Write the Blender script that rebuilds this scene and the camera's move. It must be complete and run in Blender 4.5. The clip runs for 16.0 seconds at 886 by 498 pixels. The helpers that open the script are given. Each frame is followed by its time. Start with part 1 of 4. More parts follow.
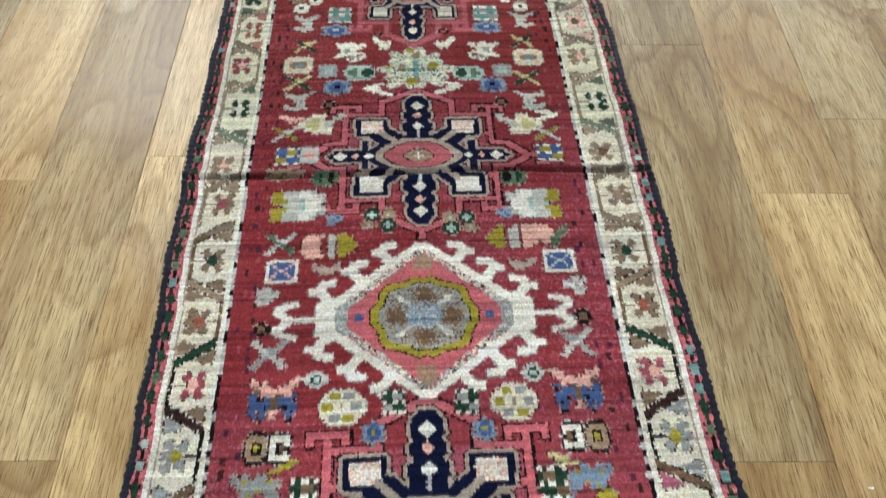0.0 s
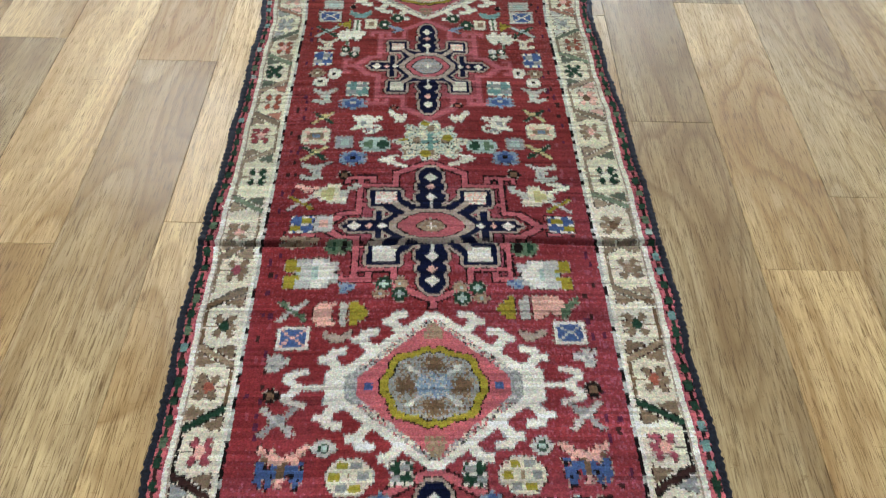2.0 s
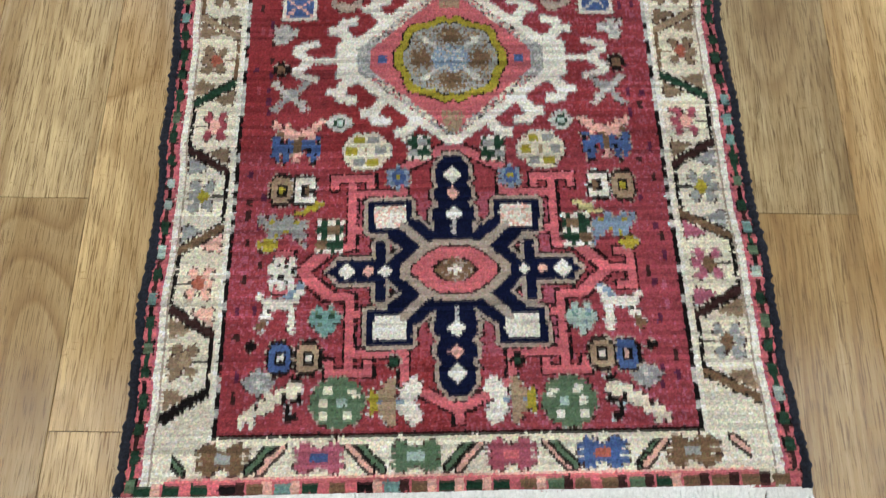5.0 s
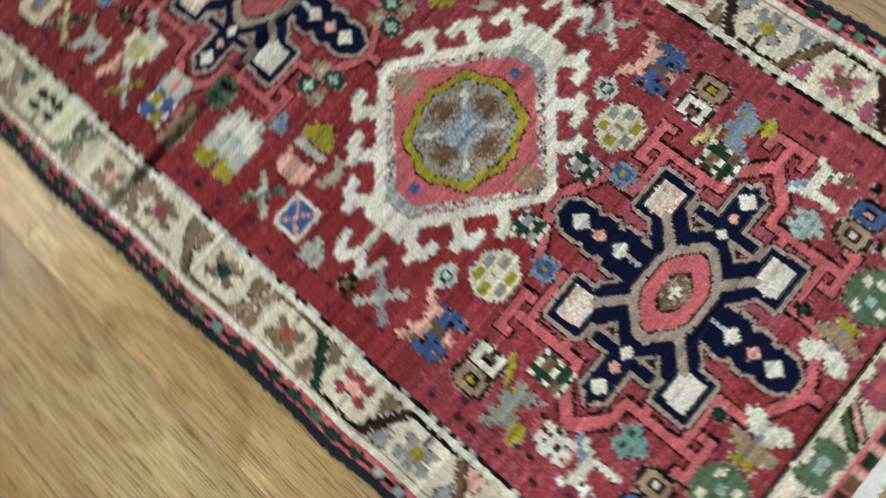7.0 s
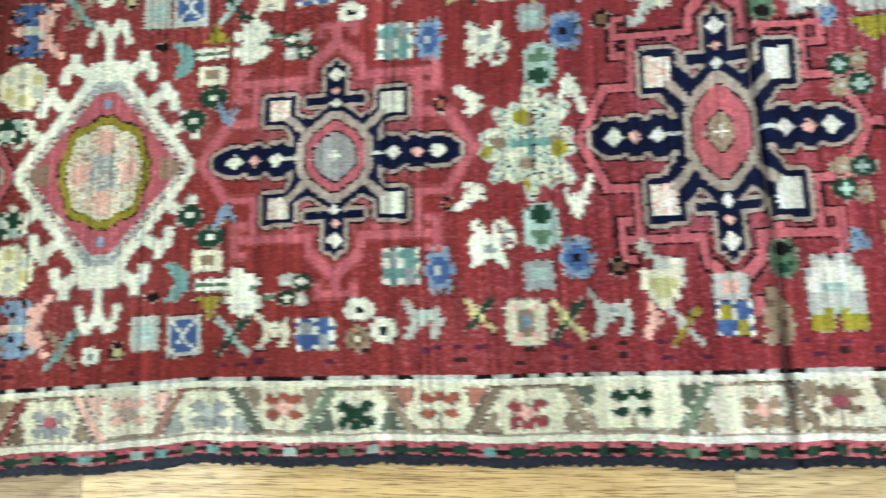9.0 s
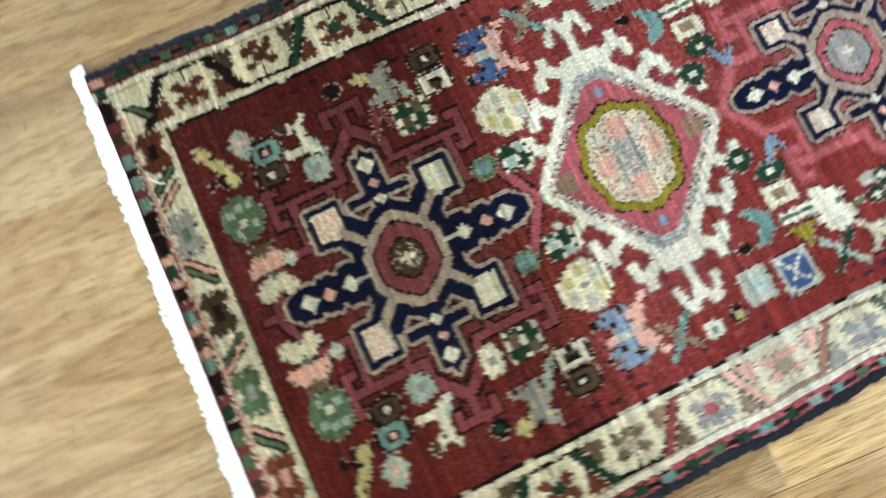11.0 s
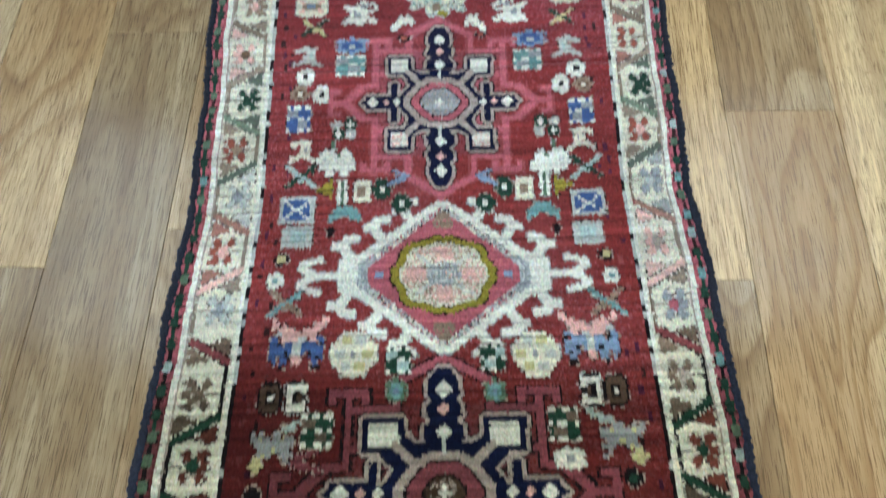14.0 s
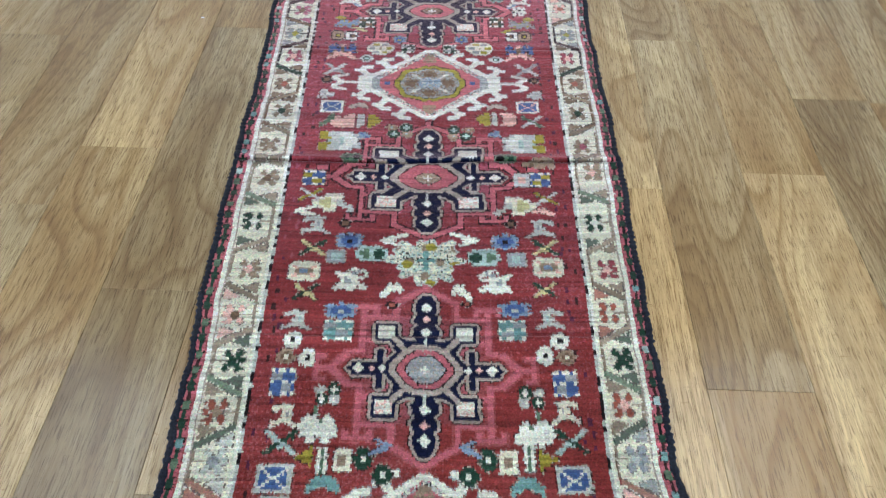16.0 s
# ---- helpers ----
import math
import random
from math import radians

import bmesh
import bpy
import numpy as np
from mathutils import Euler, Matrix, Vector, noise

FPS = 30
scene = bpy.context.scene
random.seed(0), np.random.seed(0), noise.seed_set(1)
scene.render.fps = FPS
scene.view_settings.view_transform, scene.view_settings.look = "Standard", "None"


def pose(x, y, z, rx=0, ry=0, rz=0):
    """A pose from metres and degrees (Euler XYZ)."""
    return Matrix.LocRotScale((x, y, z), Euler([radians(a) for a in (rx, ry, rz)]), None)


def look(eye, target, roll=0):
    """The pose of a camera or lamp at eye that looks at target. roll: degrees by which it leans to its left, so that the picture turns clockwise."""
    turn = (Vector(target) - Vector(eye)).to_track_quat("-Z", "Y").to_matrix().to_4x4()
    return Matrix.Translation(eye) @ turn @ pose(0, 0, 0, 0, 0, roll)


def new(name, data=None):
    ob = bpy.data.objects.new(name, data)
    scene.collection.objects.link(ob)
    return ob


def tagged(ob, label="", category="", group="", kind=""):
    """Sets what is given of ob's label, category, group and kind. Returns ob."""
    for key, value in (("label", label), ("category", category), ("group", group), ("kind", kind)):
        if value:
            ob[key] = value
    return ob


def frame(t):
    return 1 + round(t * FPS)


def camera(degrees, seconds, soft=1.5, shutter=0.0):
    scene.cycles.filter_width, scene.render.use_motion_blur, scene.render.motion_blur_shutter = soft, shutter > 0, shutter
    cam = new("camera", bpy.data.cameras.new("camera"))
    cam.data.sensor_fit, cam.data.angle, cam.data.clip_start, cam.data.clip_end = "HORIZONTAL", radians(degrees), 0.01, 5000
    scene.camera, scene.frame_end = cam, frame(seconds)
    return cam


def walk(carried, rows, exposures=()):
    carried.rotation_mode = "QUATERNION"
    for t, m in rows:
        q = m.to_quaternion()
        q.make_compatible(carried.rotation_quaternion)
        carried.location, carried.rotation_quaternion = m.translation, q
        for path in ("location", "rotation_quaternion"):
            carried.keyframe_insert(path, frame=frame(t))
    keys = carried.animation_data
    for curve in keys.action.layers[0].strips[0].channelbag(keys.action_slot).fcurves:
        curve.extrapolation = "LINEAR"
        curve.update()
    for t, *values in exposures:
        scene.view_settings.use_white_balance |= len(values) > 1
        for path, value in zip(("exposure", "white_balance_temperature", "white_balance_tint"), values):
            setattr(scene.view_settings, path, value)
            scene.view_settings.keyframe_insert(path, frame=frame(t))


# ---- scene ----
EXPOSURES = [(0.0, -0.42, 5650, 6), (1.5, -0.55, 5700, 8), (3.0, -0.58, 5750, 8), (4.2, -0.58, 5850, 10), (6.5, -0.55, 5900, 10), (7.0, -0.65, 5900, 8), (8.0, -0.28, 5650, 4), (9.0, -0.08, 5500, 0), (9.5, -0.33, 5400, 0), (10.0, -0.36, 5550, 2), (12.5, -0.28, 5650, 12), (13.0, -0.36, 5500, 10), (13.5, -0.52, 5200, 8), (14.5, -0.6, 5050, 4), (16.0, -0.66, 5200, 8)]
cam = camera(55.3, 16.0, soft=1.25, shutter=0.4)
PATH = [
    (0, (-0.008, -0.112, 1.014), (0.036, 1.125, -0.556), 1.7),
    (0.5, (-0.009, -0.111, 1.019), (0.034, 1.208, -0.484), 1.7),
    (1, (-0.008, -0.115, 1.021), (0.021, 1.237, -0.453), 1.4),
    (1.5, (-0.007, -0.122, 1.018), (0.01, 1.255, -0.434), 1.2),
    (2, (-0.008, -0.118, 1.02), (0.007, 1.246, -0.443), 1.7),
    (2.5, (-0.01, -0.117, 1.012), (-0.001, 1.221, -0.475), 1.8),
    (3, (-0.014, -0.112, 1.003), (-0.002, 1.11, -0.58), 2.4),
    (3.5, (-0.008, -0.109, 0.998), (0.008, 0.961, -0.692), 2.7),
    (4, (-0.014, -0.112, 0.995), (0.02, 0.819, -0.775), 4.0),
    (4.2, (-0.008, -0.112, 0.996), (0.022, 0.778, -0.794), 3.7),
    (6.3, (-0.153, 0.049, 0.969), (-0.103, 0.559, -0.964), -4.6),
    (6.5, (-0.185, 0.095, 0.95), (-0.109, 0.598, -0.984), -9.0),
    (7, (-0.241, 0.252, 0.949), (-0.019, 0.722, -0.982), -22.8),
    (7.5, (-0.241, 0.403, 0.953), (0.051, 0.758, -0.994), -29.0),
    (8, (-0.296, 0.62, 0.952), (0.048, 0.882, -1.001), -30.8),
    (8.5, (-0.321, 0.842, 0.952), (0.003, 1.118, -1.002), -39.1),
    (9, (-0.313, 1.088, 0.981), (0.013, 1.32, -0.979), -35.8),
    (9.5, (-0.317, 1.294, 0.995), (0.007, 1.499, -0.968), -31.9),
    (10, (-0.305, 1.537, 1.002), (-0.003, 1.659, -0.972), -23.5),
    (10.2, (-0.311, 1.61, 1.004), (0.009, 1.707, -0.968), -20.1),
    (12.3, (-0.07, 2.173, 1.02), (0.284, 1.817, -0.916), -36.2),
    (12.5, (-0.051, 2.173, 1.038), (0.216, 1.755, -0.899), -30.8),
    (13, (-0.083, 2.175, 1.039), (0.041, 1.567, -0.862), -10.7),
    (13.5, (-0.101, 2.176, 1.036), (-0.008, 1.421, -0.813), -5.4),
    (14, (-0.092, 2.155, 1.047), (-0.012, 1.205, -0.711), -4.1),
    (14.5, (-0.09, 2.131, 1.06), (-0.012, 1.013, -0.596), -3.6),
    (15, (-0.081, 2.127, 1.054), (-0.017, 0.867, -0.497), -2.0),
    (15.5, (-0.086, 2.113, 1.076), (-0.026, 0.746, -0.382), -1.4),
    (16, (-0.075, 2.123, 1.07), (-0.046, 0.716, -0.351), 1.0),
]
walk(cam, [(t, look(eye, target, roll)) for t, eye, target, roll in PATH], EXPOSURES)
# lamps under the ceiling: x, y, length, width
# the last one is added fill light for the rug's near end
LAMPS = ((-0.88, 2.66, 0.7, 0.4), (-1.45, 3.95, 1.3, 0.4), (-1.3, 0.05, 1.2, 0.3), (1.53, 0.2, 1.2, 0.32), (0.2, -1.3, 1.4, 0.55))
LAMP_GLOW, WINDOW_WATTS = 11.0, 400.0

# ---------------------------------------------------------------- light
world = bpy.data.worlds.new("world")
scene.world = world
world.use_nodes = True
world.node_tree.nodes["Background"].inputs["Color"].default_value = (0.75, 0.85, 1.0, 1)
world.node_tree.nodes["Background"].inputs["Strength"].default_value = 0.05


# ---------------------------------------------------------------- materials
def material(name, colour=(0.8, 0.8, 0.8), rough=0.5):
    m = bpy.data.materials.new(name)
    m.use_nodes = True
    b = m.node_tree.nodes["Principled BSDF"]
    b.inputs["Base Color"].default_value = (*colour, 1)
    b.inputs["Roughness"].default_value = rough
    return m, m.node_tree.nodes, m.node_tree.links, b


def node(nodes, kind, **values):
    n = nodes.new(kind)
    for key, value in values.items():
        n.inputs[key.replace("_", " ")].default_value = value
    return n


def mixed(nodes, links, factor, a, b, blend="MIX"):
    n = nodes.new("ShaderNodeMix")
    n.data_type, n.blend_type = "RGBA", blend
    for socket, value in ((n.inputs[0], factor), (n.inputs[6], a), (n.inputs[7], b)):
        if isinstance(value, bpy.types.NodeSocket):
            links.new(value, socket)
        else:
            socket.default_value = value
    return n.outputs[2]


def ramp(nodes, links, source, *stops):
    n = nodes.new("ShaderNodeValToRGB")
    while len(n.color_ramp.elements) < len(stops):
        n.color_ramp.elements.new(0.5)
    for e, (p, c) in zip(n.color_ramp.elements, stops):
        e.position, e.color = p, (*c, 1) if len(c) == 3 else c
    links.new(source, n.inputs[0])
    return n.outputs[0]


def math_node(nodes, links, op, a, b=0.0):
    n = nodes.new("ShaderNodeMath")
    n.operation = op
    for socket, value in zip(n.inputs, (a, b)):
        if isinstance(value, bpy.types.NodeSocket):
            links.new(value, socket)
        else:
            socket.default_value = value
    return n.outputs[0]


def wood_material():
    """Satin vinyl plank: long figure, pores, growth rings and fine ticks; the tone comes with each plank."""
    m, nodes, links, b = material("oak_vinyl", rough=0.3)
    tex, info = nodes.new("ShaderNodeTexCoord"), nodes.new("ShaderNodeObjectInfo")
    shift = nodes.new("ShaderNodeVectorMath")
    shift.operation = "MULTIPLY_ADD"
    links.new(info.outputs["Random"], shift.inputs[0])
    shift.inputs[1].default_value = (37.0, 53.0, 11.0)
    links.new(tex.outputs["Object"], shift.inputs[2])

    def stretched(sx, sy):
        n = nodes.new("ShaderNodeMapping")
        n.inputs["Scale"].default_value = (sx, sy, 1)
        links.new(shift.outputs[0], n.inputs[0])
        return n.outputs[0]

    def noise_at(vector, scale, detail=4.0, rough=0.6, distort=0.0):
        n = node(nodes, "ShaderNodeTexNoise", Scale=scale, Detail=detail, Roughness=rough, Distortion=distort)
        links.new(vector, n.inputs["Vector"])
        return n.outputs["Fac"]

    # growth rings: bands of a slow noise field drawn out along the plank
    field = noise_at(stretched(5.0, 0.9), 1.0, 1.6, 0.4, 0.3)
    rings = math_node(nodes, links, "FRACT", math_node(nodes, links, "MULTIPLY", field, 23.0))
    fibre = noise_at(stretched(300.0, 10.0), 1.0, 6.0, 0.75)
    pores = noise_at(stretched(780.0, 28.0), 1.0, 2.0, 0.5)
    streak = noise_at(stretched(42.0, 1.3), 1.0, 3.0, 0.55, 0.4)
    cloud = noise_at(stretched(6.0, 1.3), 1.0, 2.0, 0.5, 0.6)
    stave = noise_at(stretched(15.0, 0.45), 1.0, 1.0, 0.4, 0.2)
    flecks = noise_at(stretched(34.0, 150.0), 1.0, 2.0, 0.5, 2.0)

    def grey(v):
        return (v, v, v)

    tone = info.outputs["Color"]
    dark = mixed(nodes, links, 1.0, tone, (0.40, 0.31, 0.22, 1), "MULTIPLY")
    deep = mixed(nodes, links, 1.0, tone, (0.20, 0.15, 0.10, 1), "MULTIPLY")
    light = mixed(nodes, links, 1.0, tone, (1.22, 1.20, 1.15, 1), "MULTIPLY")
    colour = mixed(nodes, links, ramp(nodes, links, cloud, (0.50, grey(0)), (0.72, grey(0.65))), tone, light)
    umber = mixed(nodes, links, 1.0, tone, (0.52, 0.41, 0.30, 1), "MULTIPLY")
    colour = mixed(nodes, links, ramp(nodes, links, cloud, (0.28, grey(0.80)), (0.50, grey(0))), colour, umber)
    colour = mixed(nodes, links, ramp(nodes, links, stave, (0.34, grey(0.34)), (0.50, grey(0))), colour, umber)
    colour = mixed(nodes, links, ramp(nodes, links, stave, (0.53, grey(0)), (0.70, grey(0.45))), colour, light)
    flame = ramp(nodes, links, field, (0.36, grey(0.85)), (0.47, grey(0.15)), (0.56, grey(0.0)), (0.66, grey(0.55)))
    colour = mixed(nodes, links, math_node(nodes, links, "MULTIPLY", flame, 0.85), colour, umber)
    ringed = ramp(nodes, links, rings, (0.0, grey(0)), (0.45, grey(0.10)), (0.86, grey(0.85)), (1.0, grey(0.02)))
    colour = mixed(nodes, links, math_node(nodes, links, "MULTIPLY", ringed, math_node(nodes, links, "ADD", flame, 0.35)), colour, dark)
    colour = mixed(nodes, links, ramp(nodes, links, streak, (0.34, grey(0.32)), (0.52, grey(0))), colour, dark)
    colour = mixed(nodes, links, ramp(nodes, links, fibre, (0.34, grey(0.62)), (0.58, grey(0))), colour, dark)
    colour = mixed(nodes, links, ramp(nodes, links, pores, (0.36, grey(0.75)), (0.46, grey(0))), colour, deep)
    colour = mixed(nodes, links, ramp(nodes, links, flecks, (0.28, grey(0.55)), (0.33, grey(0))), colour, dark)
    links.new(colour, b.inputs["Base Color"])
    wear = noise_at(tex.outputs["Object"], 9.0, 4.0)
    links.new(ramp(nodes, links, wear, (0.3, (0.12, 0.12, 0.12)), (0.7, (0.20, 0.20, 0.20))), b.inputs["Roughness"])
    bump = node(nodes, "ShaderNodeBump", Strength=0.35, Distance=0.0006)
    links.new(math_node(nodes, links, "ADD", fibre, pores), bump.inputs["Height"])
    links.new(bump.outputs[0], b.inputs["Normal"])
    b.inputs["Specular IOR Level"].default_value = 0.5
    return m


def wool_material():
    """Knotted wool: the dye of each knot, slightly mottled, with a soft sheen and a pile grain."""
    m, nodes, links, b = material("wool_pile", rough=0.9)
    dye, tex = nodes.new("ShaderNodeAttribute"), nodes.new("ShaderNodeTexCoord")
    dye.attribute_name = "dye"
    grain = node(nodes, "ShaderNodeTexNoise", Scale=420.0, Detail=3.0, Roughness=0.7)
    cloud = node(nodes, "ShaderNodeTexNoise", Scale=9.0, Detail=4.0, Roughness=0.6)
    for n in (grain, cloud):
        links.new(tex.outputs["Object"], n.inputs["Vector"])
    colour = mixed(nodes, links, 1.0, dye.outputs["Color"], ramp(nodes, links, grain.outputs["Fac"], (0.3, (0.62, 0.62, 0.62)), (0.7, (1.28, 1.28, 1.28))), "MULTIPLY")
    colour = mixed(nodes, links, 1.0, colour, ramp(nodes, links, cloud.outputs["Fac"], (0.3, (0.86, 0.84, 0.84)), (0.7, (1.12, 1.12, 1.14))), "MULTIPLY")
    links.new(colour, b.inputs["Base Color"])
    bump = node(nodes, "ShaderNodeBump", Strength=0.6, Distance=0.0012)
    links.new(grain.outputs["Fac"], bump.inputs["Height"])
    # the pile leans towards the rug's near end
    lean, shape, even = nodes.new("ShaderNodeVectorMath"), nodes.new("ShaderNodeNewGeometry"), nodes.new("ShaderNodeVectorMath")
    even.operation = "NORMALIZE"
    links.new(shape.outputs["Normal"], lean.inputs[0])
    lean.inputs[1].default_value = (0.0, -0.25, 0.0)
    links.new(lean.outputs[0], even.inputs[0])
    links.new(even.outputs[0], bump.inputs["Normal"])
    links.new(bump.outputs[0], b.inputs["Normal"])
    b.inputs["Diffuse Roughness"].default_value = 1.0
    b.inputs["Sheen Weight"].default_value = 0.48
    b.inputs["Sheen Tint"].default_value = (1.0, 0.70, 0.74, 1)
    b.inputs["Sheen Roughness"].default_value = 0.30
    b.inputs["Specular IOR Level"].default_value = 0.05
    return m


def thread_material(name, colour, spread):
    m, nodes, links, b = material(name, colour, 0.9)
    tex = nodes.new("ShaderNodeTexCoord")
    n = node(nodes, "ShaderNodeTexNoise", Scale=260.0, Detail=4.0, Roughness=0.7)
    links.new(tex.outputs["Object"], n.inputs["Vector"])
    low, high = tuple(c * (1 - spread) for c in colour), tuple(min(1, c * (1 + spread)) for c in colour)
    links.new(ramp(nodes, links, n.outputs["Fac"], (0.3, low), (0.7, high)), b.inputs["Base Color"])
    bump = node(nodes, "ShaderNodeBump", Strength=0.7, Distance=0.001)
    links.new(n.outputs["Fac"], bump.inputs["Height"])
    links.new(bump.outputs[0], b.inputs["Normal"])
    b.inputs["Sheen Weight"].default_value = 0.05
    b.inputs["Specular IOR Level"].default_value = 0.2
    return m


def plaster_material(name, colour):
    m, nodes, links, b = material(name, colour, 0.9)
    tex = nodes.new("ShaderNodeTexCoord")
    n = node(nodes, "ShaderNodeTexNoise", Scale=30.0, Detail=5.0)
    links.new(tex.outputs["Object"], n.inputs["Vector"])
    links.new(ramp(nodes, links, n.outputs["Fac"], (0.3, tuple(c * 0.94 for c in colour)), (0.7, colour)), b.inputs["Base Color"])
    return m


WOOD, WOOL = wood_material(), wool_material()
COTTON = thread_material("cotton", (0.80, 0.79, 0.76), 0.15)
SELVEDGE = thread_material("selvedge_wool", (0.011, 0.012, 0.019), 0.8)
BACKING = thread_material("foundation", (0.30, 0.22, 0.17), 0.2)
PLASTER, CEILING = plaster_material("wall_paint", (0.74, 0.72, 0.68)), plaster_material("ceiling_paint", (0.8, 0.8, 0.78))
CORE = material("plank_core", (0.10, 0.075, 0.05), 0.8)[0]
TUBE = material("lamp_glow", (1, 1, 1), 0.5)[0]
TUBE.node_tree.nodes["Principled BSDF"].inputs["Emission Color"].default_value = (0.98, 1.0, 0.95, 1)
TUBE.node_tree.nodes["Principled BSDF"].inputs["Emission Strength"].default_value = LAMP_GLOW
ENAMEL = material("white_enamel", (0.8, 0.8, 0.8), 0.4)[0]
GLASS, _, _, glass_shader = material("window_glass", (1, 1, 1), 0.0)
glass_shader.inputs["Transmission Weight"].default_value = 1.0


# ---------------------------------------------------------------- mesh helpers
def part(name, bm, mat, parent, label=""):
    mesh = bpy.data.meshes.new(name)
    bm.to_mesh(mesh)
    bm.free()
    mesh.materials.append(mat)
    ob = new(name, mesh)
    ob.parent = parent
    if label:
        tagged(ob, label)
    return ob


def box_bm(x0, x1, y0, y1, z0, z1, bevel=0.0):
    bm = bmesh.new()
    bmesh.ops.create_cube(bm, size=1)
    for v in bm.verts:
        v.co = Vector((x0 if v.co.x < 0 else x1, y0 if v.co.y < 0 else y1, z0 if v.co.z < 0 else z1))
    if bevel:
        bmesh.ops.bevel(bm, geom=bm.edges[:], offset=bevel, segments=2, affect="EDGES")
    return bm


# ---------------------------------------------------------------- the room
X0, X1, Y0, Y1, HIGH = -2.445, 2.505, -2.3, 7.0, 2.5
for name, span in (("wall_south", (X0 - 0.1, X1 + 0.1, Y0 - 0.1, Y0)), ("wall_west", (X0 - 0.1, X0, Y0, Y1)), ("wall_east", (X1, X1 + 0.1, Y0, Y1))):
    tagged(part(name, box_bm(*span, -0.02, HIGH), PLASTER, None), "plain off-white painted room wall", "wall", kind="structure")
# an unseen window, added as a broad light from the north
WX0, WX1, WZ0, WZ1 = -1.6, 1.7, 0.9, 2.15
north = bmesh.new()
for span in ((X0 - 0.1, WX0, -0.02, HIGH), (WX1, X1 + 0.1, -0.02, HIGH), (WX0, WX1, -0.02, WZ0), (WX0, WX1, WZ1, HIGH)):
    cut = bpy.data.meshes.new("cut")
    bm = box_bm(span[0], span[1], Y1, Y1 + 0.1, span[2], span[3])
    bm.to_mesh(cut)
    bm.free()
    north.from_mesh(cut)
    bpy.data.meshes.remove(cut)
tagged(part("wall_north", north, PLASTER, None), "plain off-white painted room wall with an added window", "wall", kind="structure")
window = tagged(new("added_window_1"), "wide white-framed window, unseen, added to let in daylight", "window", kind="structure")
window.location = (0, Y1 + 0.05, 0)
for span in ((WX0, WX1, WZ0, WZ0 + 0.05), (WX0, WX1, WZ1 - 0.05, WZ1), (WX0, WX0 + 0.05, WZ0 + 0.05, WZ1 - 0.05), (WX1 - 0.05, WX1, WZ0 + 0.05, WZ1 - 0.05), (0.025, 0.075, WZ0 + 0.05, WZ1 - 0.05)):
    part("window_frame", box_bm(span[0], span[1], -0.03, 0.03, span[2], span[3], 0.004), ENAMEL, window)
for a, b in ((WX0 + 0.05, 0.025), (0.075, WX1 - 0.05)):
    part("pane", box_bm(a, b, -0.003, 0.003, WZ0 + 0.05, WZ1 - 0.05), GLASS, window, "clear glass pane").visible_shadow = False
part("window_sill", box_bm(WX0 - 0.04, WX1 + 0.04, -0.14, -0.03, WZ0 - 0.03, WZ0, 0.005), ENAMEL, window)
daylight = bpy.data.lights.new("daylight", "AREA")
daylight.shape, daylight.size, daylight.size_y = "RECTANGLE", WX1 - WX0, WZ1 - WZ0
daylight.energy, daylight.color = WINDOW_WATTS, (0.86, 0.94, 1.0)
sky_light = new("daylight", daylight)
sky_light.matrix_world = look(((WX0 + WX1) / 2, Y1 + 0.12, (WZ0 + WZ1) / 2), ((WX0 + WX1) / 2, 0, (WZ0 + WZ1) / 2))
tagged(part("ceiling", box_bm(X0, X1, Y0, Y1, HIGH, HIGH + 0.1), CEILING, None), "plain white painted ceiling", "ceiling", kind="structure")


def ceiling_light(x, y, length, wide):
    """A batten lamp under the ceiling: enamelled body, end caps and a long glowing diffuser."""
    lamp = new("ceiling_light")
    lamp.location = (x, y, HIGH)
    tagged(lamp, "white panel lamp fixed to the ceiling, unseen, for glare and fill", "ceiling light", "ceiling lights")
    part("housing", box_bm(-wide / 2 - 0.02, wide / 2 + 0.02, -length / 2, length / 2, -0.03, 0, 0.006), ENAMEL, lamp)
    part("diffuser", box_bm(-wide / 2, wide / 2, -length / 2 + 0.02, length / 2 - 0.02, -0.075, -0.032, 0.012), TUBE, lamp, "glowing white diffuser")
    for s in (-1, 1):
        part("end_cap", box_bm(-wide / 2 - 0.01, wide / 2 + 0.01, s * length / 2 - 0.018, s * length / 2 + 0.004, -0.078, -0.031, 0.004), ENAMEL, lamp)


for spot in LAMPS:
    ceiling_light(*spot)

# ---------------------------------------------------------------- the rug: one dyed knot per cell
KNOT, V0, V1, HALF = 0.0025, -0.0145, 2.2105, 0.366
FIELD, END_A, END_B = 0.272, 0.055, 2.137
NU, NV = int(round(2 * HALF / KNOT)), int(round((V1 - V0) / KNOT))
UU, VV = np.meshgrid((np.arange(NU) + 0.5) * KNOT - HALF, (np.arange(NV) + 0.5) * KNOT + V0)
rng = np.random.default_rng(7)

